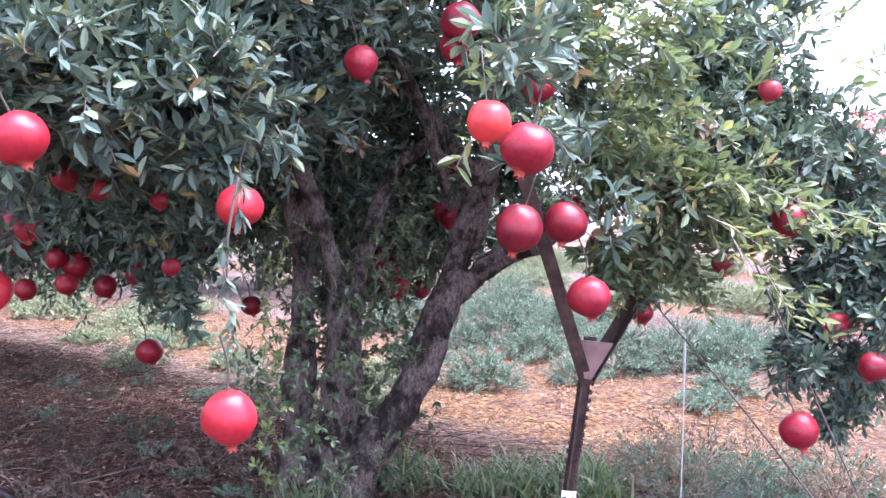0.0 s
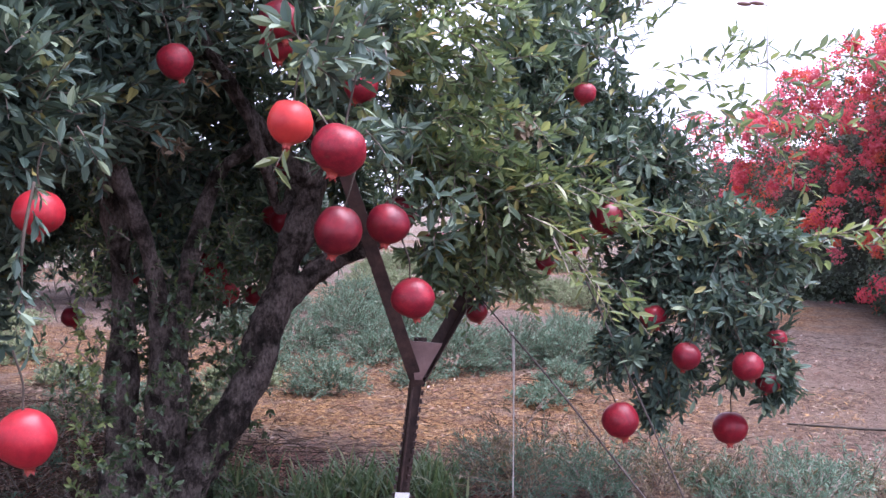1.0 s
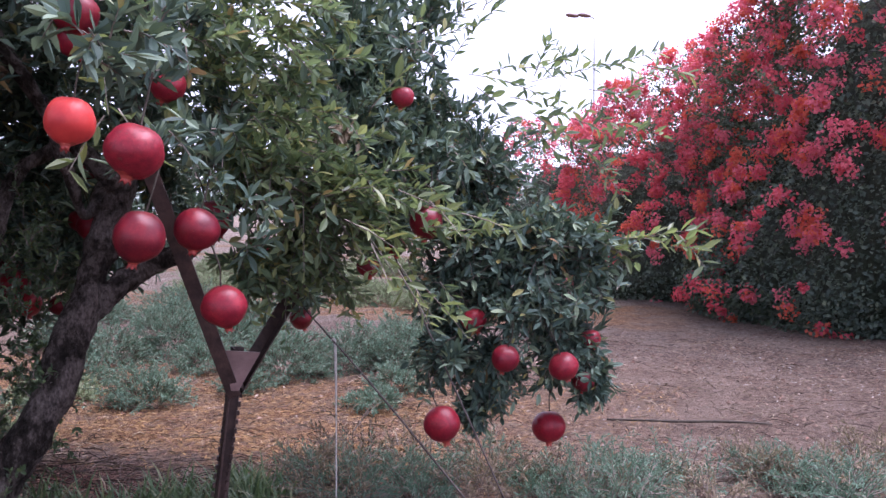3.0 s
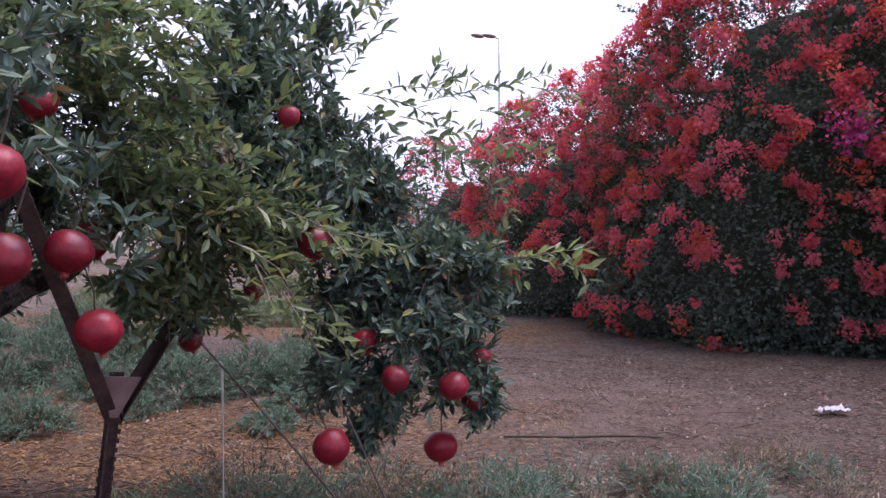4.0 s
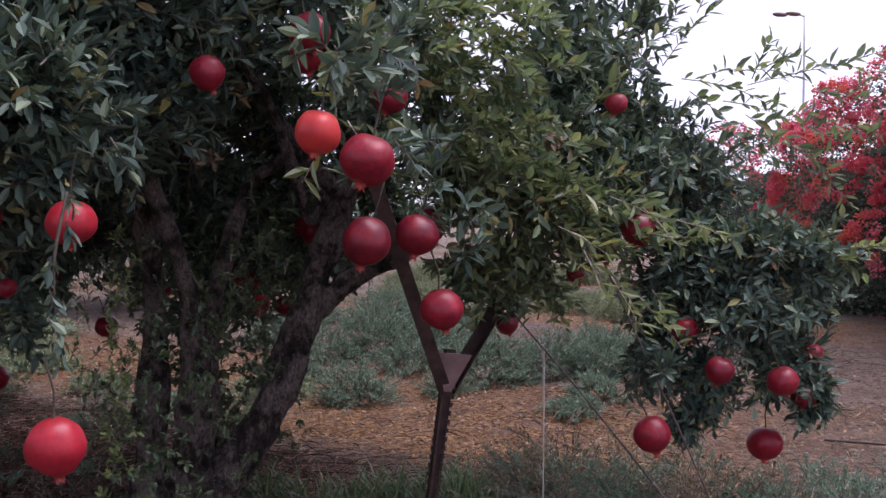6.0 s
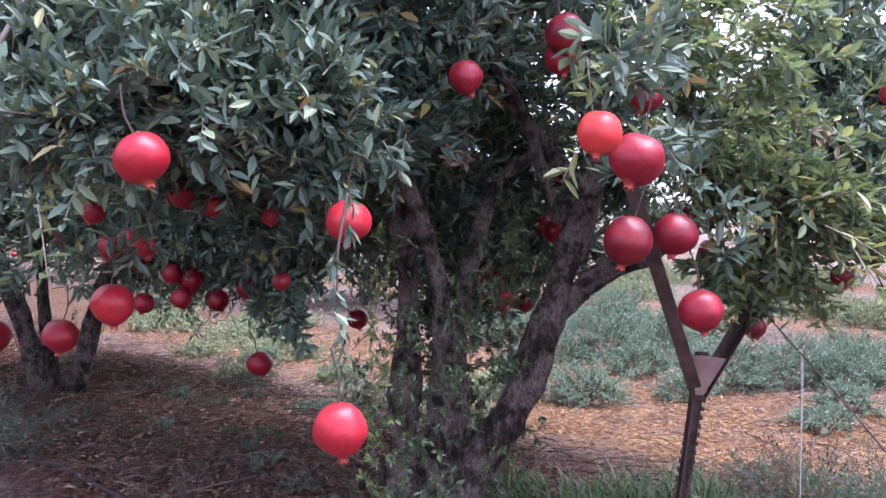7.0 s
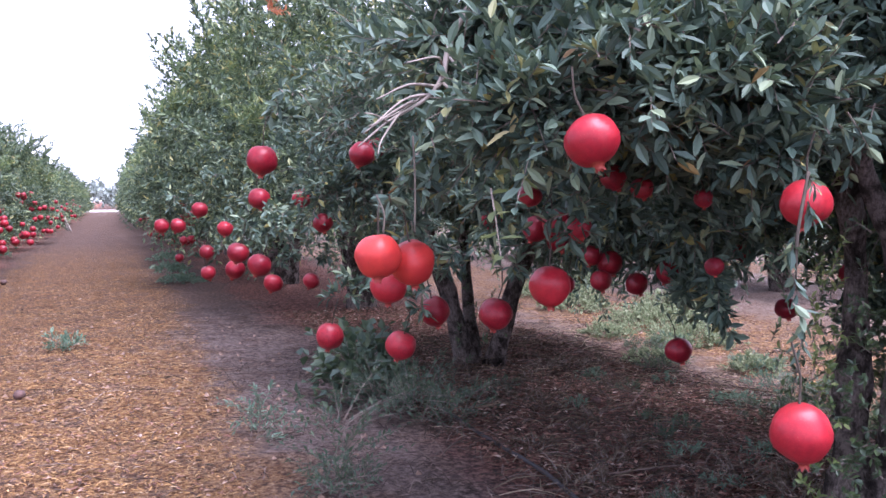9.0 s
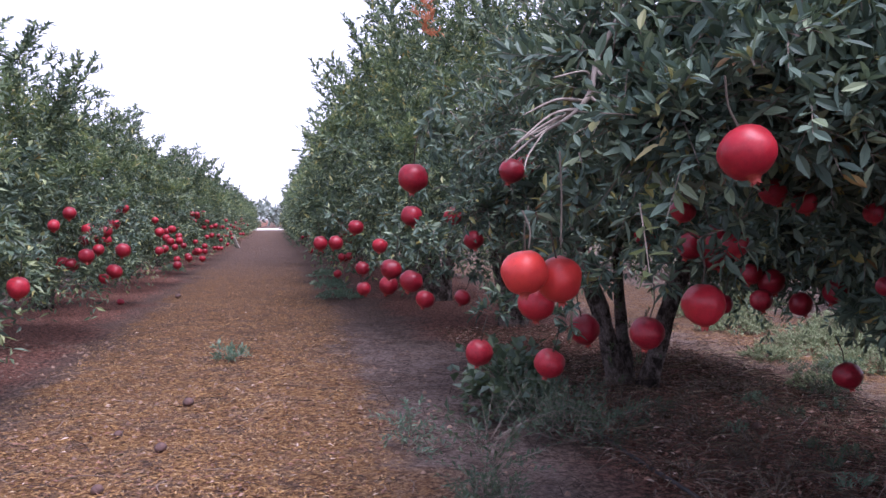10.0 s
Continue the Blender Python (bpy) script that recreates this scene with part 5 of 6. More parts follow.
# ---- bougainvillea ----
def bougainvillea(x, y, radius, depth, height, seed, leaves, clusters, label, magenta=None):
    bush = thing("bougainvillea", x, y, 0, label, "shrub", "bougainvillea hedge")
    rng = np.random.default_rng(seed)

    def shell(n, inner):
        q = unit(rng.normal(size=(n, 3)) * np.array([1, 1, 1.0]))
        q[:, 2] = np.abs(q[:, 2])
        k = inner + (1 - inner) * rng.random((n, 1)) ** 0.5
        wave = np.array([[1 + 0.16 * noise.noise((a * 2.6 + seed, b * 2.6, c * 2.6)) + 0.08 * noise.noise((a * 7, b * 7 + seed, c * 7))] for a, b, c in q])
        bulge = np.sqrt(np.maximum(0.2, 1 - q[:, 2:3] ** 2)) ** -0.25
        p = q * np.array([radius, depth, height]) * k * wave * np.concatenate([bulge, bulge, np.ones_like(bulge)], 1)
        p[:, :2] *= 0.9 + 0.1 * np.minimum(1, p[:, 2:3] / 0.4)
        return p, q

    p, q = shell(leaves, 0.86)
    way = unit(q * 0.6 + rng.normal(size=q.shape) * 0.7 + np.array([0, 0, -0.25]))
    face = unit(q * 0.6 + np.array([0, 0, 0.6]) + rng.normal(size=q.shape) * 0.4)
    length = 0.047 * (0.6 + 0.7 * rng.random(leaves))
    v, f = blades(p, way, face, length, length * 0.7, 0.12, 0.12, True)
    tagged(mesh_object("foliage", v, f, VINE_LEAF, bush), kind="stuff")
    # Dark dome under the leaf shell stands in for shade inside the bush.
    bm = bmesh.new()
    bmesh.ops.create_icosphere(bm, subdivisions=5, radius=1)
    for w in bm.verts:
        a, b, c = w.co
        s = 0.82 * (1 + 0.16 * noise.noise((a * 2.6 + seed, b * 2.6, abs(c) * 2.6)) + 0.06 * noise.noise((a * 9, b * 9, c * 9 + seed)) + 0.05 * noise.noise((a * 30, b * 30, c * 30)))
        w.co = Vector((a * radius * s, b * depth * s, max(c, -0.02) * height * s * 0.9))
    skirt = int(leaves * 0.16)
    a = 6.283 * rng.random(skirt)
    k = (0.80 + 0.15 * rng.random(skirt)) * np.array([1 + 0.16 * noise.noise((math.cos(b) * 2.6 + seed, math.sin(b) * 2.6, 0)) for b in a])
    low_p = np.stack([radius * k * np.cos(a), depth * k * np.sin(a), 0.02 + 0.3 * rng.random(skirt) ** 1.5], 1)
    way = unit(np.stack([np.cos(a), np.sin(a), -0.4 + 0 * a], 1) + rng.normal(size=(skirt, 3)) * 0.6)
    face = unit(np.array([0, 0, 0.8]) + rng.normal(size=(skirt, 3)) * 0.5)
    v, f = blades(low_p, way, face, np.full(skirt, 0.05), np.full(skirt, 0.034), 0.12, 0.12, True)
    tagged(mesh_object("trailing_foliage", v, f, VINE_LEAF, bush), kind="stuff")
    part("shade_core", bm, VINE_CORE, bush, "dark core dome standing in for the bush's inner shade")
    p, q = shell(clusters, 0.97)
    keep = np.array([0.1 * noise.noise((a * 0.9 + seed, b * 0.9, c * 0.9)) + 0.85 * noise.noise((a * 3.7 + 7.3, b * 3.7 + 2 * seed, c * 3.7 + 4.1)) + 0.9 * noise.noise((a * 5.5, b * 5.5 + seed, c * 5.5)) + 0.58 * (c / height) - 0.12 * (c < 0.5) > 0.22 + 0.07 * rng.random() for a, b, c in p])
    p, q = p[keep], q[keep]
    order = rng.random(len(p)) + 0.9 * np.array([noise.noise((a * 0.9, b * 0.9 + seed, c * 0.9)) for a, b, c in p])
    low, high = np.quantile(order, 0.42), np.quantile(order, 0.64)
    for mat, pick_of, words in ((BRACT, order <= low, "clusters of deep red bracts"), (ORANGE_BRACT, (order > low) & (order <= high), "clusters of orange bracts"), (PINK_BRACT, order > high, "clusters of coral-pink bracts")):
        pp, qq, m = p[pick_of], q[pick_of], 44
        size = 0.45 + 0.75 * rng.random((len(pp), 1, 1))
        ball = unit(rng.normal(size=(len(pp) * m, 3))).reshape(len(pp), m, 3) * rng.random((len(pp), m, 1)) ** 0.4
        base = (pp[:, None] + qq[:, None] * 0.09 + ball * np.array([0.10, 0.10, 0.085]) * size).reshape(-1, 3)
        out = ball.reshape(-1, 3) + np.repeat(qq, m, 0) * 0.5
        spread = unit(rng.normal(size=base.shape) * 0.8 + np.array([0, 0, -0.3]))
        face = unit(out + np.array([0, 0, 0.5]) + rng.normal(size=base.shape) * 0.35)
        length = 0.034 * (0.7 + 0.5 * rng.random(len(base)))
        v, f = blades(base, spread, face, length, length * 0.95, 0.1, 0.2, True)
        tagged(mesh_object("blossom", v, f, mat, bush, words), kind="stuff")
    wands = Foliage(seed + 50, 0.05, 0.6, 6, 0.16, 0.2, True)
    tips = []
    for i in range(34):
        a, up = 6.283 * rng.random(), 0.35 + 0.6 * rng.random()
        flat = math.sqrt(1 - up * up)
        c, s, l = math.cos(a), math.sin(a), 0.35 + 0.5 * rng.random()
        x0, y0, z0 = 0.93 * radius * flat * c, 0.93 * depth * flat * s, 0.97 * height * up
        wands.spray(x0, y0, z0, 0.8 * c * flat, 0.8 * s * flat, 0.5 + 0.6 * rng.random(), l, 0.3, 0.12)
        tips += [(x0 + k * l * 0.6 * c * flat, y0 + k * l * 0.6 * s * flat, z0 + 0.5 * k * l) for k in (0.4, 0.7, 0.95)]
    wands.meshes("arching_growth", VINE_LEAF, bush, TWIG_BARK)
    base = np.repeat(np.array(tips), 12, 0) + rng.normal(size=(len(tips) * 12, 3)) * 0.045
    length = np.full(len(base), 0.045)
    v, f = blades(base, unit(rng.normal(size=base.shape)), unit(rng.normal(size=base.shape) + np.array([-0.4, -0.4, 0.6])), length, length * 0.9, 0.1, 0.2, True)
    tagged(mesh_object("blossom", v, f, BRACT, bush, "red bracts on arching shoots"), kind="stuff")
    if magenta:
        base = np.array(magenta) + rng.normal(size=(140, 3)) * 0.09
        length = np.full(140, 0.042)
        v, f = blades(base, unit(rng.normal(size=base.shape)), unit(rng.normal(size=base.shape) + np.array([-0.7, -0.5, 0.2])), length, length * 0.8, 0.1, 0.2)
        mesh_object("magenta_blossom", v, f, MAGENTA, bush, "patch of magenta bracts")
    canes = []
    for i in range(9):
        a = 2 * math.pi * i / 9
        canes.append(tube([(0.3 * radius * math.cos(a), 0.3 * depth * math.sin(a), -0.05, 0.03), (0.5 * radius * math.cos(a), 0.5 * depth * math.sin(a), 0.5 * height, 0.02), (0.8 * radius * math.cos(a), 0.8 * depth * math.sin(a), 0.62 * height, 0.01)], 4, 6))
    for v, f in canes:
        mesh_object("stem", v, f, TWIG_BARK, bush, smooth=True)


bougainvillea(7.9, 6.65, 2.7, 2.7, 4.35, 5, 84000, 5600, "huge bougainvillea covered in red and coral bracts", (-2.1, -1.75, 1.7))
bougainvillea(7.3, 9.6, 2.1, 2.1, 2.75, 6, 24000, 2400, "rounded bougainvillea with red bracts")
bougainvillea(7.6, 13.2, 2.4, 2.2, 2.5, 7, 12000, 600, "low bougainvillea further along the hedge")
bougainvillea(8.9, 3.6, 2.8, 2.7, 4.5, 8, 26000, 4000, "tall bougainvillea with red bracts at the hedge's end")


# ---- weeds, shrubs and grass ----
def shrub(x, y, r, h, mat, seed, n, leaf, slim, count, reach, name, label, group):
    z = ground_z(x, y)
    ob = thing(name, x, y, z, label, "plant", group)
    f = Foliage(seed, leaf, slim, count, reach, 0.2, True)
    rng = f.rng
    a, k = rng.random(n) * 6.283, np.sqrt(rng.random(n)) * r
    o = np.stack([k * np.cos(a) * 0.6, k * np.sin(a) * 0.6, h * 0.55 * rng.random(n)], 1)
    f.o.append(o)
    f.d.append(unit(np.stack([np.cos(a) * k / r, np.sin(a) * k / r, 0.2 + 0.9 * rng.random(n)], 1) + rng.normal(size=(n, 3)) * 0.4))
    f.l.append(h * (0.4 + 0.4 * rng.random(n)))
    f.g.append(np.full(n, 0.2))
    f.meshes("foliage", mat, ob, TWIG_BARK)
    return ob


def mound(x, y, r, h, mat, seed, dense, leaf, name, label, group):
    """A soft rounded bush of many fine sprays."""
    ob = thing(name, x, y, ground_z(x, y), label, "plant", group)
    f = Foliage(seed, leaf, 0.36, 14, 0.1, 0.15, True)
    rng = f.rng
    n = int(dense * (r / 0.3) ** 2)
    q = unit(rng.normal(size=(n, 3)))
    q[:, 2] = np.abs(q[:, 2])
    lump = np.array([[1 + 0.45 * noise.noise((a * 2 + seed, b * 2, c * 2)) + 0.25 * noise.noise((a * 5, b * 5 + seed, c * 5))] for a, b, c in q])
    k = (0.35 + 0.6 * rng.random((n, 1)) ** 0.6) * lump
    f.o.append(q * k * np.array([r, r, h]))
    f.d.append(unit(q * np.array([1, 1, 0.7]) + np.array([0, 0, 0.5]) + rng.normal(size=(n, 3)) * 0.4))
    f.l.append(min(0.11, 0.5 * h + 0.02) * (0.6 + 0.7 * rng.random(n)))
    f.g.append(np.full(n, 0.25))
    f.meshes("foliage", mat, ob, DEAD_TWIG)
    return ob


SALT = "grey-green saltbush growing through the straw"
seed = 100
for x, y, r, h in ((0.24, 4.95, 0.27, 0.20), (0.45, 6.6, 0.40, 0.42), (0.85, 6.9, 0.4, 0.38), (0.05, 6.4, 0.3, 0.3), (1.05, 5.5, 0.38, 0.34), (1.45, 5.65, 0.36, 0.30), (1.75, 5.5, 0.28, 0.24), (1.5, 4.75, 0.2, 0.13), (0.75, 5.1, 0.17, 0.13), (2.0, 6.2, 0.42, 0.26), (0.6, 8.4, 0.5, 0.4), (-0.15, 5.7, 0.24, 0.18), (1.3, 4.4, 0.18, 0.10), (2.3, 5.3, 0.24, 0.13), (1.2, 7.6, 0.42, 0.36), (-0.3, 7.4, 0.36, 0.3), (0.6, 5.9, 0.26, 0.2), (-0.1, 8.8, 0.4, 0.3)):
    seed += 1
    mound(x, y, 0.74 * r, 0.86 * h, GREY_GREEN, seed, 620, 0.022, "saltbush", SALT, "saltbushes")
for u, v, r, h in ((7.5, 3.9, 0.35, 0.12), (6.3, 4.0, 0.4, 0.12), (5.4, 3.7, 0.3, 0.1), (4.4, 3.4, 0.16, 0.07), (4.8, 2.95, 0.14, 0.07), (8.6, 4.3, 0.45, 0.14), (3.5, 3.9, 0.22, 0.09), (5.9, 3.3, 0.2, 0.08), (7.0, 4.7, 0.4, 0.14), (9.5, 5.0, 0.5, 0.15), (3.1, 3.15, 0.2, 0.09), (4.0, 9.2, 0.5, 0.2), (5.2, 10.4, 0.6, 0.22), (6.6, 9.8, 0.5, 0.18), (3.2, 8.8, 0.4, 0.2), (7.8, 12.0, 0.7, 0.25), (5.9, 13.5, 0.7, 0.24)):
    seed += 1
    x, y = plan(u, v)
    mound(x, y, r, h, PALE_WEED, seed, 300, 0.026, "weed", "low pale green weed in the lane behind the row", "weeds")
weeds = random.Random(12)
for i in range(44):
    x = weeds.uniform(0.75, 3.1)
    y = 3.25 - 0.25 * (x - 0.7) + weeds.uniform(-0.45, 0.2)
    seed += 1
    shrub(x, y, weeds.uniform(0.12, 0.24), weeds.uniform(0.08, 0.2), (GREY_GREEN, DRY, GREY_GREEN)[i % 3], seed, 48, 0.024, 0.22, 15, 0.15, "weed", "low fine-leaved weed beside the row", "weeds")
shrub(-2.84, 3.78, 0.17, 0.42, WEED, 301, 90, 0.06, 0.8, 8, 0.3, "broadleaf_weed", "broad-leaved dark green weed under the tree", "weeds")
for i, (x, y) in enumerate(((-2.3, 3.45), (-2.55, 3.55), (-2.15, 3.55), (-2.42, 3.72))):
    shrub(x, y, 0.12, 0.28, WEED, 310 + i, 34, 0.04, 0.16, 18, 0.25, "weed", "thin-leaved weed in the dead leaves", "weeds")
for i in range(30):
    u, v = weeds.uniform(1.9, 5.2), weeds.uniform(1.2, 2.9)
    x, y = plan(u, v)
    shrub(x, y, weeds.uniform(0.06, 0.14), weeds.uniform(0.06, 0.16), DEAD_STEM, 340 + i, 16, 0.024, 0.3, 9, 0.12, "dry_weed", "small dry weed among the dead leaves", "dry weeds")

for i in range(22):
    x, y = plan(weeds.uniform(1.9, 4.6), weeds.uniform(1.5, 2.7))
    shrub(x, y, weeds.uniform(0.04, 0.1), weeds.uniform(0.05, 0.12), (GREY_GREEN, WEED)[i % 2], 380 + i, 14, 0.024, 0.3, 10, 0.12, "weed", "small green weed coming up through dead leaves", "weeds")
shrub(-5.35, 3.95, 0.13, 0.12, GREY_GREEN, 320, 26, 0.04, 0.3, 10, 0.15, "weed", "small grey-green tuft in the straw", "weeds")
shrub(-2.80, 2.98, 0.08, 0.24, GREY_GREEN, 321, 26, 0.03, 0.3, 12, 0.15, "weed", "thin grey-green weed at the straw's edge", "weeds")
shrub(-2.01, 2.48, 0.06, 0.2, WEED, 322, 30, 0.024, 0.4, 12, 0.12, "weed", "small dark green weed on the pale soil", "weeds")
shrub(-2.13, 2.66, 0.07, 0.42, WEED, 323, 34, 0.03, 0.35, 12, 0.15, "weed", "tall thin dark green weed on the pale soil", "weeds")
shrub(-2.0, 2.62, 0.06, 0.12, WEED, 324, 18, 0.022, 0.3, 12, 0.1, "weed", "small grey-green weed on the pale soil", "weeds")
for i, (u, v) in enumerate(((18.7, -2.0), (11.5, 0.75), (16.0, 0.8), (13.2, 0.7))):
    x, y = plan(u, v)
    mound(x, y, 0.24, 0.1, GREY_GREEN, 325 + i, 160, 0.035, "weed", "low grey-green weed at the lane's edge", "weeds")
for i, (x, y, r, h) in enumerate(((0.95, 3.35, 0.2, 0.28), (1.15, 3.25, 0.22, 0.22), (1.4, 3.2, 0.22, 0.16), (0.75, 3.3, 0.16, 0.2), (1.65, 3.05, 0.2, 0.14))):
    shrub(x, y, r, h, (DEAD_STEM, DRY)[i % 2], 331 + i, 36, 0.022, 0.3, 12, 0.15, "dry_weed", "reddish-brown dry weed beside the guy wires", "dry weeds")


for i in range(16):
    x, y = plan(weeds.uniform(2.6, 5.4), weeds.uniform(2.7, 3.9))
    seed += 1
    shrub(x, y, weeds.uniform(0.12, 0.22), weeds.uniform(0.06, 0.14), (GREY_GREEN, WEED)[i % 2], seed, 46, 0.022, 0.28, 14, 0.14, "weed", "low grey-green weed in the lane behind the row", "weeds")


def grass_tuft(x, y, r, h, n, seed):
    ob = thing("grass_tuft", x, y, ground_z(x, y), "tuft of long green grass beside the trunks", "grass", "grass tufts")
    rng = np.random.default_rng(seed)
    a, k = rng.random(n) * 6.283, np.sqrt(rng.random(n)) * r
    base = np.stack([k * np.cos(a), k * np.sin(a), np.full(n, -0.01)], 1)
    b = rng.random(n) * 6.283
    out = np.stack([np.cos(b), np.sin(b), np.zeros(n)], 1)
    side = np.stack([-np.sin(b), np.cos(b), np.zeros(n)], 1)
    length, bow, w = h * (0.5 + 0.7 * rng.random(n)), 0.2 + 0.7 * rng.random(n), 0.0035 + 0.002 * rng.random(n)
    verts = []
    for s, ww in ((0, 1), (0.35, 0.95), (0.7, 0.7), (1.0, 0.1)):
        mid = base + out * (length * bow * s * s)[:, None] + np.array([0, 0, 1.0]) * (length * (s - 0.45 * bow * s * s))[:, None]
        verts += [mid + side * (w * ww)[:, None], mid - side * (w * ww)[:, None]]
    v = np.stack(verts, 1).reshape(-1, 3)
    q = np.array([[0, 1, 3, 2], [2, 3, 5, 4], [4, 5, 7, 6]])
    mesh_object("sward", v, (q[None] + 8 * np.arange(n)[:, None, None]).reshape(-1, 4), GRASS, ob)


for i in range(16):
    grass_tuft(weeds.uniform(-0.15, 0.62), weeds.uniform(2.9, 3.3), 0.1, 0.16, 60, 400 + i)
for i in range(7):
    grass_tuft(weeds.uniform(-0.7, -0.2), weeds.uniform(2.5, 2.75), 0.06, 0.2, 40, 430 + i)


# ---- litter on the ground ----
def scatter(name, label, n, u0, u1, v0, v1, mat, length, slim, seed, lift=0.006, ragged=0.0):
    rng = np.random.default_rng(seed)
    far = rng.random(n)
    u, v = u0 + (-0.24 * (u1 - u0) * np.log(1 - 0.99 * far) if u1 > 10 else (u1 - u0) * far ** 1.3), v0 + (v1 - v0) * rng.random(n)
    if ragged:
        mid, half = (v0 + v1) / 2, (v1 - v0) / 2
        drift = np.array([0.25 * noise.noise((a * 0.7, 2.0, seed)) + 0.45 * noise.noise((a * 2.2, b * 2.2, seed)) for a, b in zip(u, v)])
        keep = np.abs(v - mid) < half * (1 - ragged * (0.5 - drift)) - 0.12 * np.abs(rng.normal(size=n)) - np.where(v > mid, 0.3 * np.exp(-(u - 2.4) / 1.6), 0)
        u, v = u[keep], v[keep]
        n = len(u)
    x, y = u * UX + v * VX, u * UY + v * VY
    z = np.array([ground_z(a, b) for a, b in zip(x, y)]) + lift * rng.random(n)
    a = rng.random(n) * 6.283
    way = np.stack([np.cos(a), np.sin(a), rng.normal(size=n) * 0.12], 1)
    face = np.stack([rng.normal(size=n) * 0.3, rng.normal(size=n) * 0.3, np.ones(n)], 1)
    l = length * (0.4 + 0.9 * rng.random(n) ** 1.5)
    vv, ff = blades(np.stack([x, y, z], 1), way, face, l, l * slim, 0.15, 0.12, True)
    tagged(mesh_object(name, vv, ff, mat), label, "litter", kind="stuff")


scatter("straw", "orange-brown straw chips spread along the lane", 110000, 1.7, 20, -1.75, 0.85, STRAW, 0.032, 0.11, 501, 0.014, 0.35)
scatter("straw", "straw chips in the lane behind the row", 24000, 1.2, 8, 3.0, 5.0, STRAW, 0.042, 0.09, 502, 0.01, 0.5)
scatter("straw", "orange straw drift behind the trellis post", 9000, 1.2, 3.4, 3.1, 4.1, STRAW, 0.036, 0.1, 508, 0.012, 0.5)
scatter("dead_leaves", "dead brown leaves under the trees", 56000, 1.4, 8, 1.2, 3.1, LITTER, 0.034, 0.36, 503, 0.04, 0.2)
scatter("dead_leaves", "brown mulch flakes among the straw", 14000, 1.7, 14, -1.6, 0.8, LITTER, 0.034, 0.3, 510, 0.014, 0.3)
scatter("dead_leaves", "dead leaves blown over the lane behind the row", 7000, 1.2, 7, 2.9, 5.2, LITTER, 0.034, 0.3, 511, 0.012)
scatter("straw", "straw scraps over the lane behind the row", 10000, 0.4, 6.5, 2.9, 5.4, STRAW, 0.045, 0.09, 512, 0.012)
scatter("straw", "pale dry straws among the dead leaves", 8500, 1.5, 6.5, 1.2, 3.2, DRY, 0.055, 0.07, 509, 0.03, 0.2)
# Extra pale straw puts the sunlight behind the trunks into the litter's colour.
scatter("straw", "pale straw added for the sunlit litter behind the trunks", 7000, 2.6, 6.5, 2.3, 3.6, DRY, 0.06, 0.08, 513, 0.03, 0.3)
scatter("chips", "pale chips scattered on bare soil", 12000, -3.2, 1.8, 2.4, 8.5, LITTER, 0.026, 0.4, 504)
scatter("pale_chips", "small pale chips and gravel on the headland", 3600, -3.2, 1.6, 2.6, 8.0, PEBBLE, 0.024, 0.35, 506, 0.004)
scatter("pale_chips", "drift of pale chips along the hedge foot", 2600, -3.4, 0.4, 5.6, 7.4, PEBBLE, 0.026, 0.35, 507, 0.006)
scatter("straw", "pale straw scraps on the headland soil", 15000, -3.2, 1.6, 2.4, 7.5, DRY, 0.05, 0.08, 505, 0.015)


def twig_litter(n, seed, short, more, girth, u0=1.4, u1=6.2, v0=1.25, v1=3.0, mat=TWIG):
    rng = random.Random(seed)
    pieces = []
    for i in range(n):
        u, v = rng.uniform(u0, u1), rng.uniform(v0, v1)
        x, y = plan(u, v)
        z = ground_z(x, y) + 0.004 + 0.025 * rng.random()
        a, l = 6.283 * rng.random(), short + more * rng.random() ** 3
        c, s, b = math.cos(a) * l, math.sin(a) * l, 0.25 * rng.uniform(-1, 1)
        pieces.append(tube([(x - c, y - s, z, 0.0012 * girth), (x - s * b, y + c * b, z + 0.03 * rng.random(), 0.0018 * girth), (x + c, y + s, z + 0.02 * rng.random(), 0.0008 * girth)], 2, 3))
    v, f = joined(pieces)
    tagged(mesh_object("twig_litter", v, f, mat), "dry grey twigs lying on dead leaves", "litter", kind="stuff")


twig_litter(1900, 8, 0.02, 0.12, 1.0)
twig_litter(900, 9, 0.08, 0.25, 0.9)
twig_litter(34, 13, 0.15, 0.2, 1.8)
twig_litter(650, 14, 0.03, 0.16, 1.4, mat=DRY)
twig_litter(160, 15, 0.03, 0.14, 1.3, -0.5, 5.0, 2.9, 5.5, DRY)
twig_litter(900, 10, 0.02, 0.1, 0.9, -3.0, 2.6, 2.9, 7.5)
twig_litter(500, 11, 0.02, 0.1, 1.0, 1.8, 8.0, -2.2, 1.0)


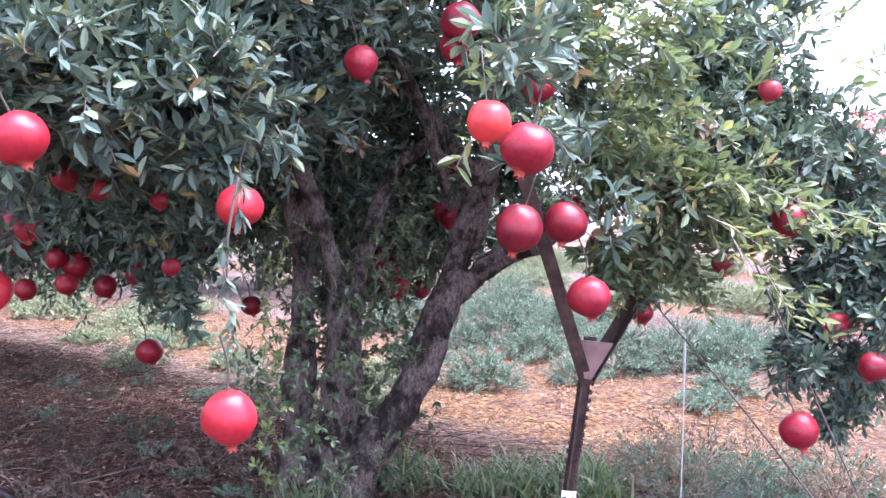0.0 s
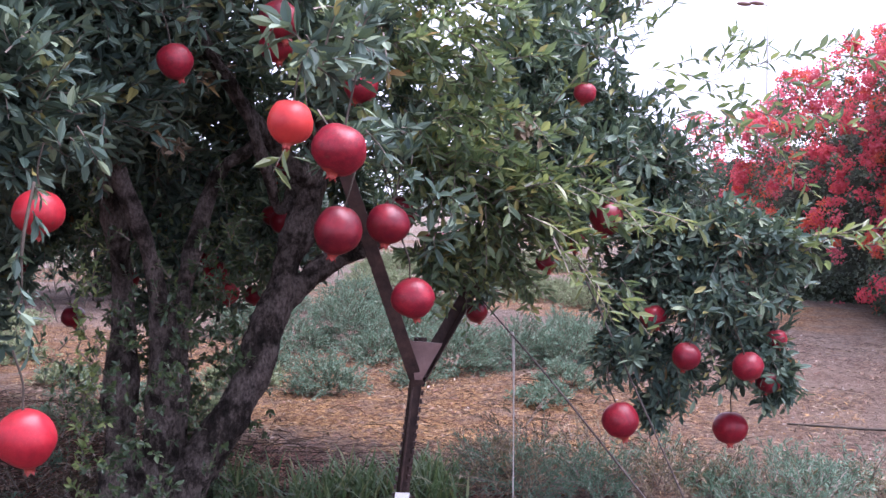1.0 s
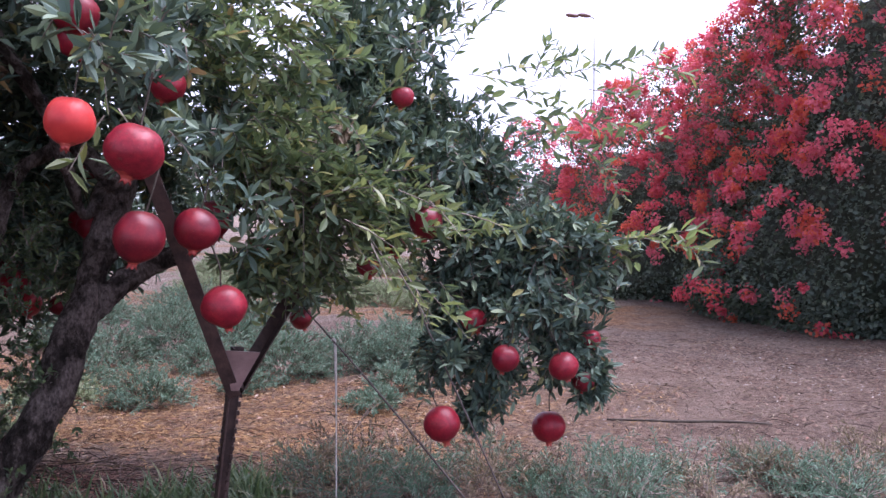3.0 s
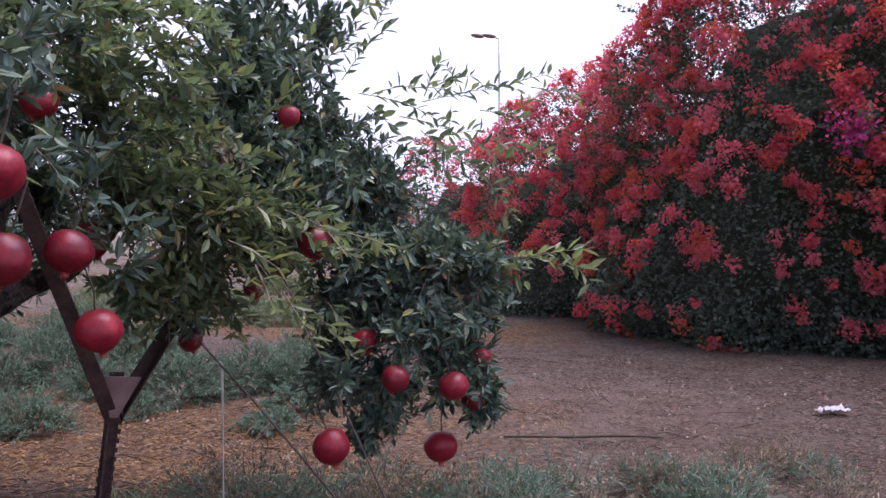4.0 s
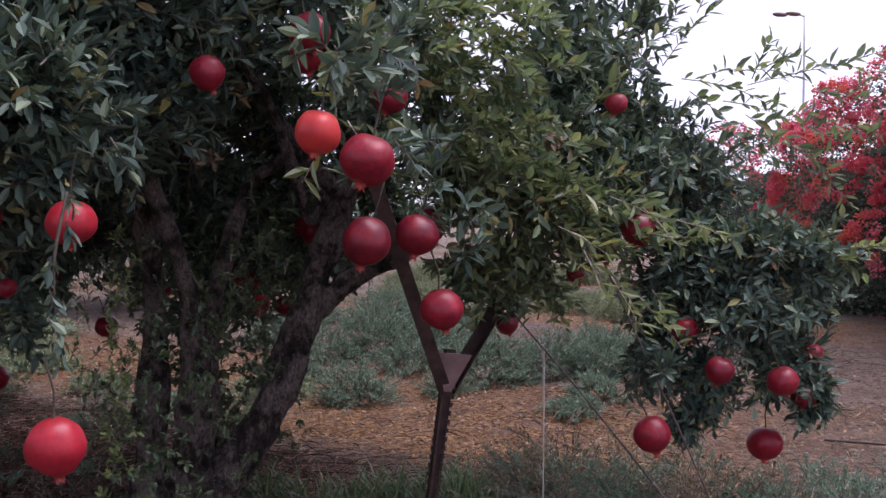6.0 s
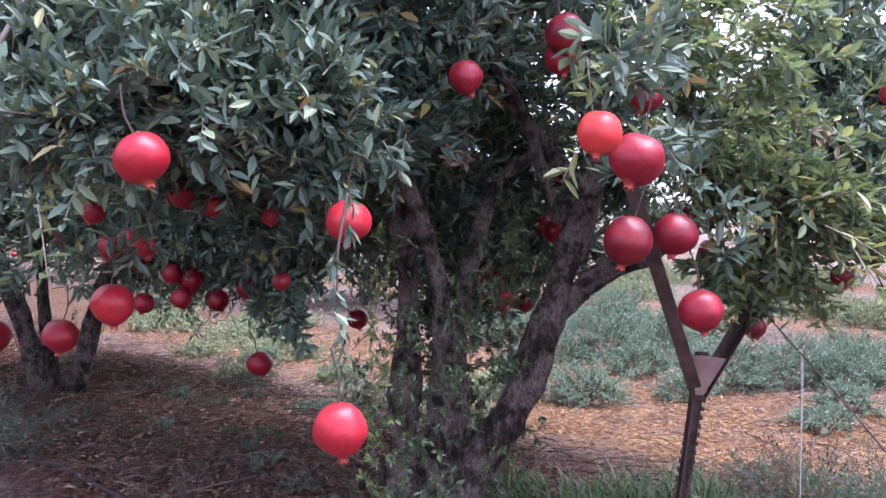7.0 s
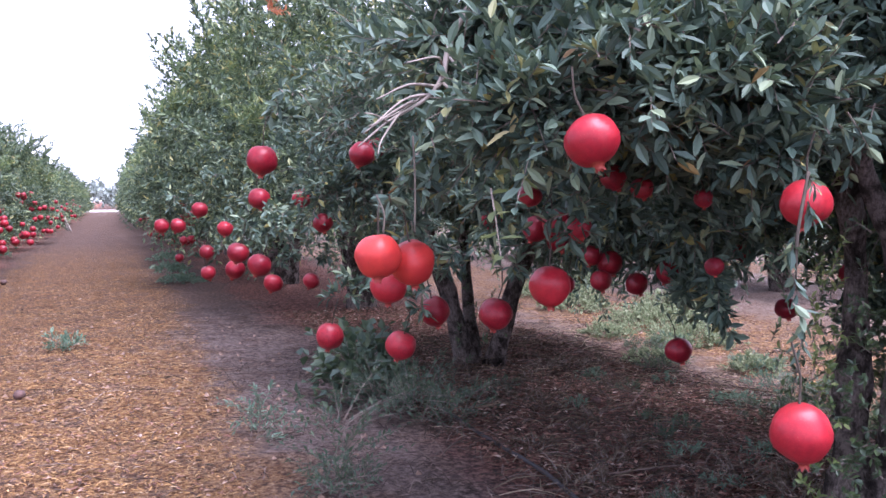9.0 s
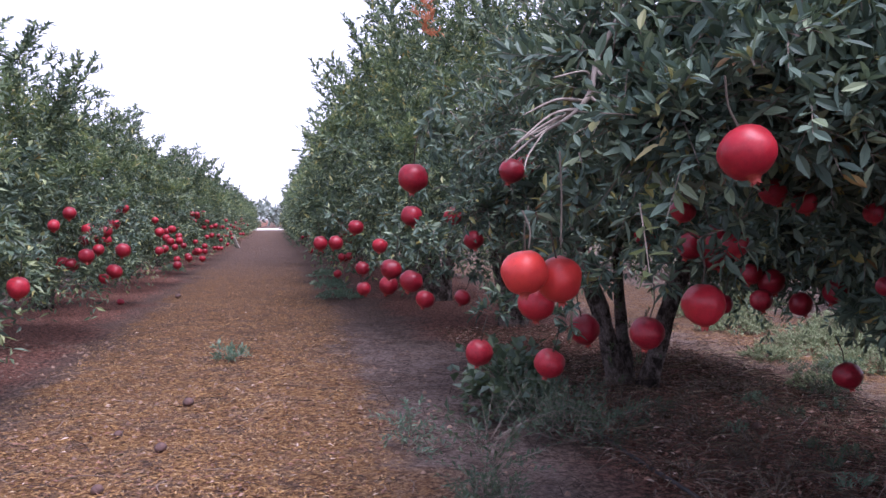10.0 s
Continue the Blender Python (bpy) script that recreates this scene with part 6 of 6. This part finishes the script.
def tangles(n, seed, u0, u1, v0, v1):
    """Low tangles of thin dry stems over the dead leaves."""
    rng = random.Random(seed)
    pieces = []
    for i in range(n):
        x, y = plan(rng.uniform(u0, u1), rng.uniform(v0, v1))
        z = ground_z(x, y)
        for k in range(rng.randrange(4, 9)):
            a, l, up = 6.283 * rng.random(), 0.05 + 0.2 * rng.random() ** 2, 0.01 + 0.05 * rng.random() ** 2
            px, py = x + rng.uniform(-0.06, 0.06), y + rng.uniform(-0.06, 0.06)
            c, q, b = math.cos(a) * l, math.sin(a) * l, rng.uniform(-0.4, 0.4)
            pieces.append(tube([(px, py, z, 0.0018), (px + 0.4 * c - q * b * 0.5, py + 0.4 * q + c * b * 0.5, z + up, 0.0015), (px + c, py + q, z + up * rng.random(), 0.0007)], 3, 3))
    v, f = joined(pieces)
    tagged(mesh_object("dry_tangle", v, f, TWIG), "tangled dry stems over the dead leaves", "litter", kind="stuff")


tangles(240, 41, 1.6, 6.0, 1.25, 3.0)
tangles(40, 42, 2.6, 7.5, 2.9, 4.2)
tangles(40, 43, 3.0, 6.0, 0.5, 1.2)


def clods(n, seed):
    """Small crumbs of soil."""
    rng = np.random.default_rng(seed)
    u, v = -3.0 + 11 * rng.random(n), np.where(rng.random(n) < 0.5, -2.2 + 3.2 * rng.random(n), 2.5 + 4.5 * rng.random(n))
    x, y = u * UX + v * VX, u * UY + v * VY
    z = np.array([ground_z(a, b) for a, b in zip(x, y)])
    r = 0.004 + 0.016 * rng.random(n) ** 3
    shape = np.array([[1, 0, 0], [0, 1, 0], [-1, 0, 0], [0, -1, 0], [0, 0, 0.8], [0, 0, -0.5]])
    w = np.stack([x, y, z], 1)[:, None] + shape[None] * r[:, None, None] * (0.6 + 0.7 * rng.random((n, 6, 1)))
    f = np.array([[0, 1, 4], [1, 2, 4], [2, 3, 4], [3, 0, 4], [1, 0, 5], [2, 1, 5], [3, 2, 5], [0, 3, 5]])
    tagged(mesh_object("soil_clods", w.reshape(-1, 3), (f[None] + 6 * np.arange(n)[:, None, None]).reshape(-1, 3), CLOD), "crumbs of brown soil", "soil", kind="stuff")


clods(7000, 21)


def fallen(x, y, d, mat, label, seed):
    ob = thing("fallen_fruit", x, y, ground_z(x, y), label, "fruit", "fallen fruit")
    bm = bmesh.new()
    bmesh.ops.create_icosphere(bm, subdivisions=3, radius=d / 2)
    for v in bm.verts:
        v.co *= 1 + 0.16 * noise.noise(v.co * 40 + Vector((seed, 0, 0)))
        v.co.z = v.co.z * 0.85 + d * 0.36
    part("skin", bm, mat, ob, "", True)


fallen(-3.59, 2.26, 0.055, ROT, "shrivelled dark pomegranate lying on straw", 1)
fallen(-4.28, 2.87, 0.06, ROT, "shrivelled dark pomegranate lying on straw", 2)
fallen(-4.0, 2.3, 0.04, ROT, "rotten pomegranate scrap on straw", 3)
fallen(-3.2, 1.75, 0.045, ROT, "rotten pomegranate scrap on straw", 4)
fallen(-0.66, 3.42, 0.06, ROT, "shrivelled dark pomegranate among dead leaves", 6)
fallen(-1.73, 4.2, 0.05, ROT, "shrivelled dark pomegranate among dead leaves", 7)
fallen(-10.47, 6.94, 0.08, ROT, "rotten pomegranate on the bare soil", 8)
fallen(-10.0, 5.84, 0.09, RED, "fallen red pomegranate on the bare soil", 5)


def rag():
    bm = bmesh.new()
    bmesh.ops.create_grid(bm, x_segments=14, y_segments=10, size=0.5)
    for v in bm.verts:
        x, y = v.co.x, v.co.y
        v.co = Vector((x * 0.17, y * 0.09 * (1 + 0.4 * x), 0.028 + 0.03 * abs(noise.noise((x * 4, y * 4, 2.2))) + 0.022 * noise.noise((x * 9, y * 9, 4))))
    bmesh.ops.solidify(bm, geom=list(bm.faces), thickness=0.003)
    ob = thing("plastic_rag", 4.12, 3.55, ground_z(4.12, 3.55), "crumpled white plastic rag on the soil", "rag")
    part("sheet", bm, RAG, ob, "", True)


rag()



def far_track():
    bm = bmesh.new()
    corners = [plan(u, v) for u, v in ((88, -14), (88, 14), (105, 14), (105, -14))]
    low, high = [bm.verts.new((x, y, -0.1)) for x, y in corners], [bm.verts.new((x, y, 0.03)) for x, y in corners]
    for i in range(4):
        bm.faces.new((low[i], low[(i + 1) % 4], high[(i + 1) % 4], high[i]))
    bm.faces.new(high)
    bm.faces.new(low[::-1])
    bmesh.ops.recalc_face_normals(bm, faces=list(bm.faces))
    tagged(part("track", bm, CONCRETE), "pale dirt track crossing the far end of the lane", "track", kind="structure")


far_track()

# ---- far things ----
def street_lamp():
    ob = thing("street_lamp", 21.8, 39.9, 0, "tall grey street lamp with two flat heads", "street lamp")
    v, f = tube([(0, 0, 0, 0.09), (0, 0, 5, 0.06), (0, 0, 10.4, 0.045)], 3, 8)
    mesh_object("pole", v, f, LAMP_GREY, ob, smooth=True)
    v, f = tube([(0, 0, 10.35, 0.04), (-0.45, 0.2, 10.55, 0.04), (-1.0, 0.4, 10.55, 0.04)], 3, 8)
    mesh_object("arm", v, f, LAMP_GREY, ob, smooth=True)
    for k in (0.45, 1.0):
        bm = bmesh.new()
        bmesh.ops.create_uvsphere(bm, u_segments=14, v_segments=8, radius=1, matrix=pose(-k, 0.4 * k, 10.5, 0, 8, -22) @ Matrix.Diagonal((0.34, 0.18, 0.1, 1)))
        part("lamp_head", bm, PLATE, ob, "dark lamp head", True)


street_lamp()


def prop_stick():
    x, y = plan(33.0, -1.35)
    ob = thing("prop", x, y, 0, "grey timber prop leaning against a tree", "prop")
    for s in (0, 0.14):
        v, f = tube([(s, 0, -0.05, 0.04), (s - 0.16, -0.14, 0.45, 0.036), (s - 0.34, -0.3, 1.0, 0.03)], 3, 7, 0.2)
        mesh_object("pole", v, f, WOOD, ob, smooth=True)


prop_stick()


def far_woods():
    """A line of trees round the orchard's far edges, haze put into its leaf colour."""
    f = Foliage(77, 0.9, 0.6, 8, 2.4, 0.2, True)
    rng = random.Random(6)
    for i in range(90):
        a = radians(-70 + 150 * i / 89)
        r = 120 + 25 * rng.random()
        f.clump(-r * math.sin(a), r * math.cos(a), 1.2 + 1.6 * rng.random(), 4.5, 1.8, 34, 0.1)
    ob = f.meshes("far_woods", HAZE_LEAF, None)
    tagged(ob, "line of distant green trees, paled in colour for haze", "trees", kind="stuff")


far_woods()
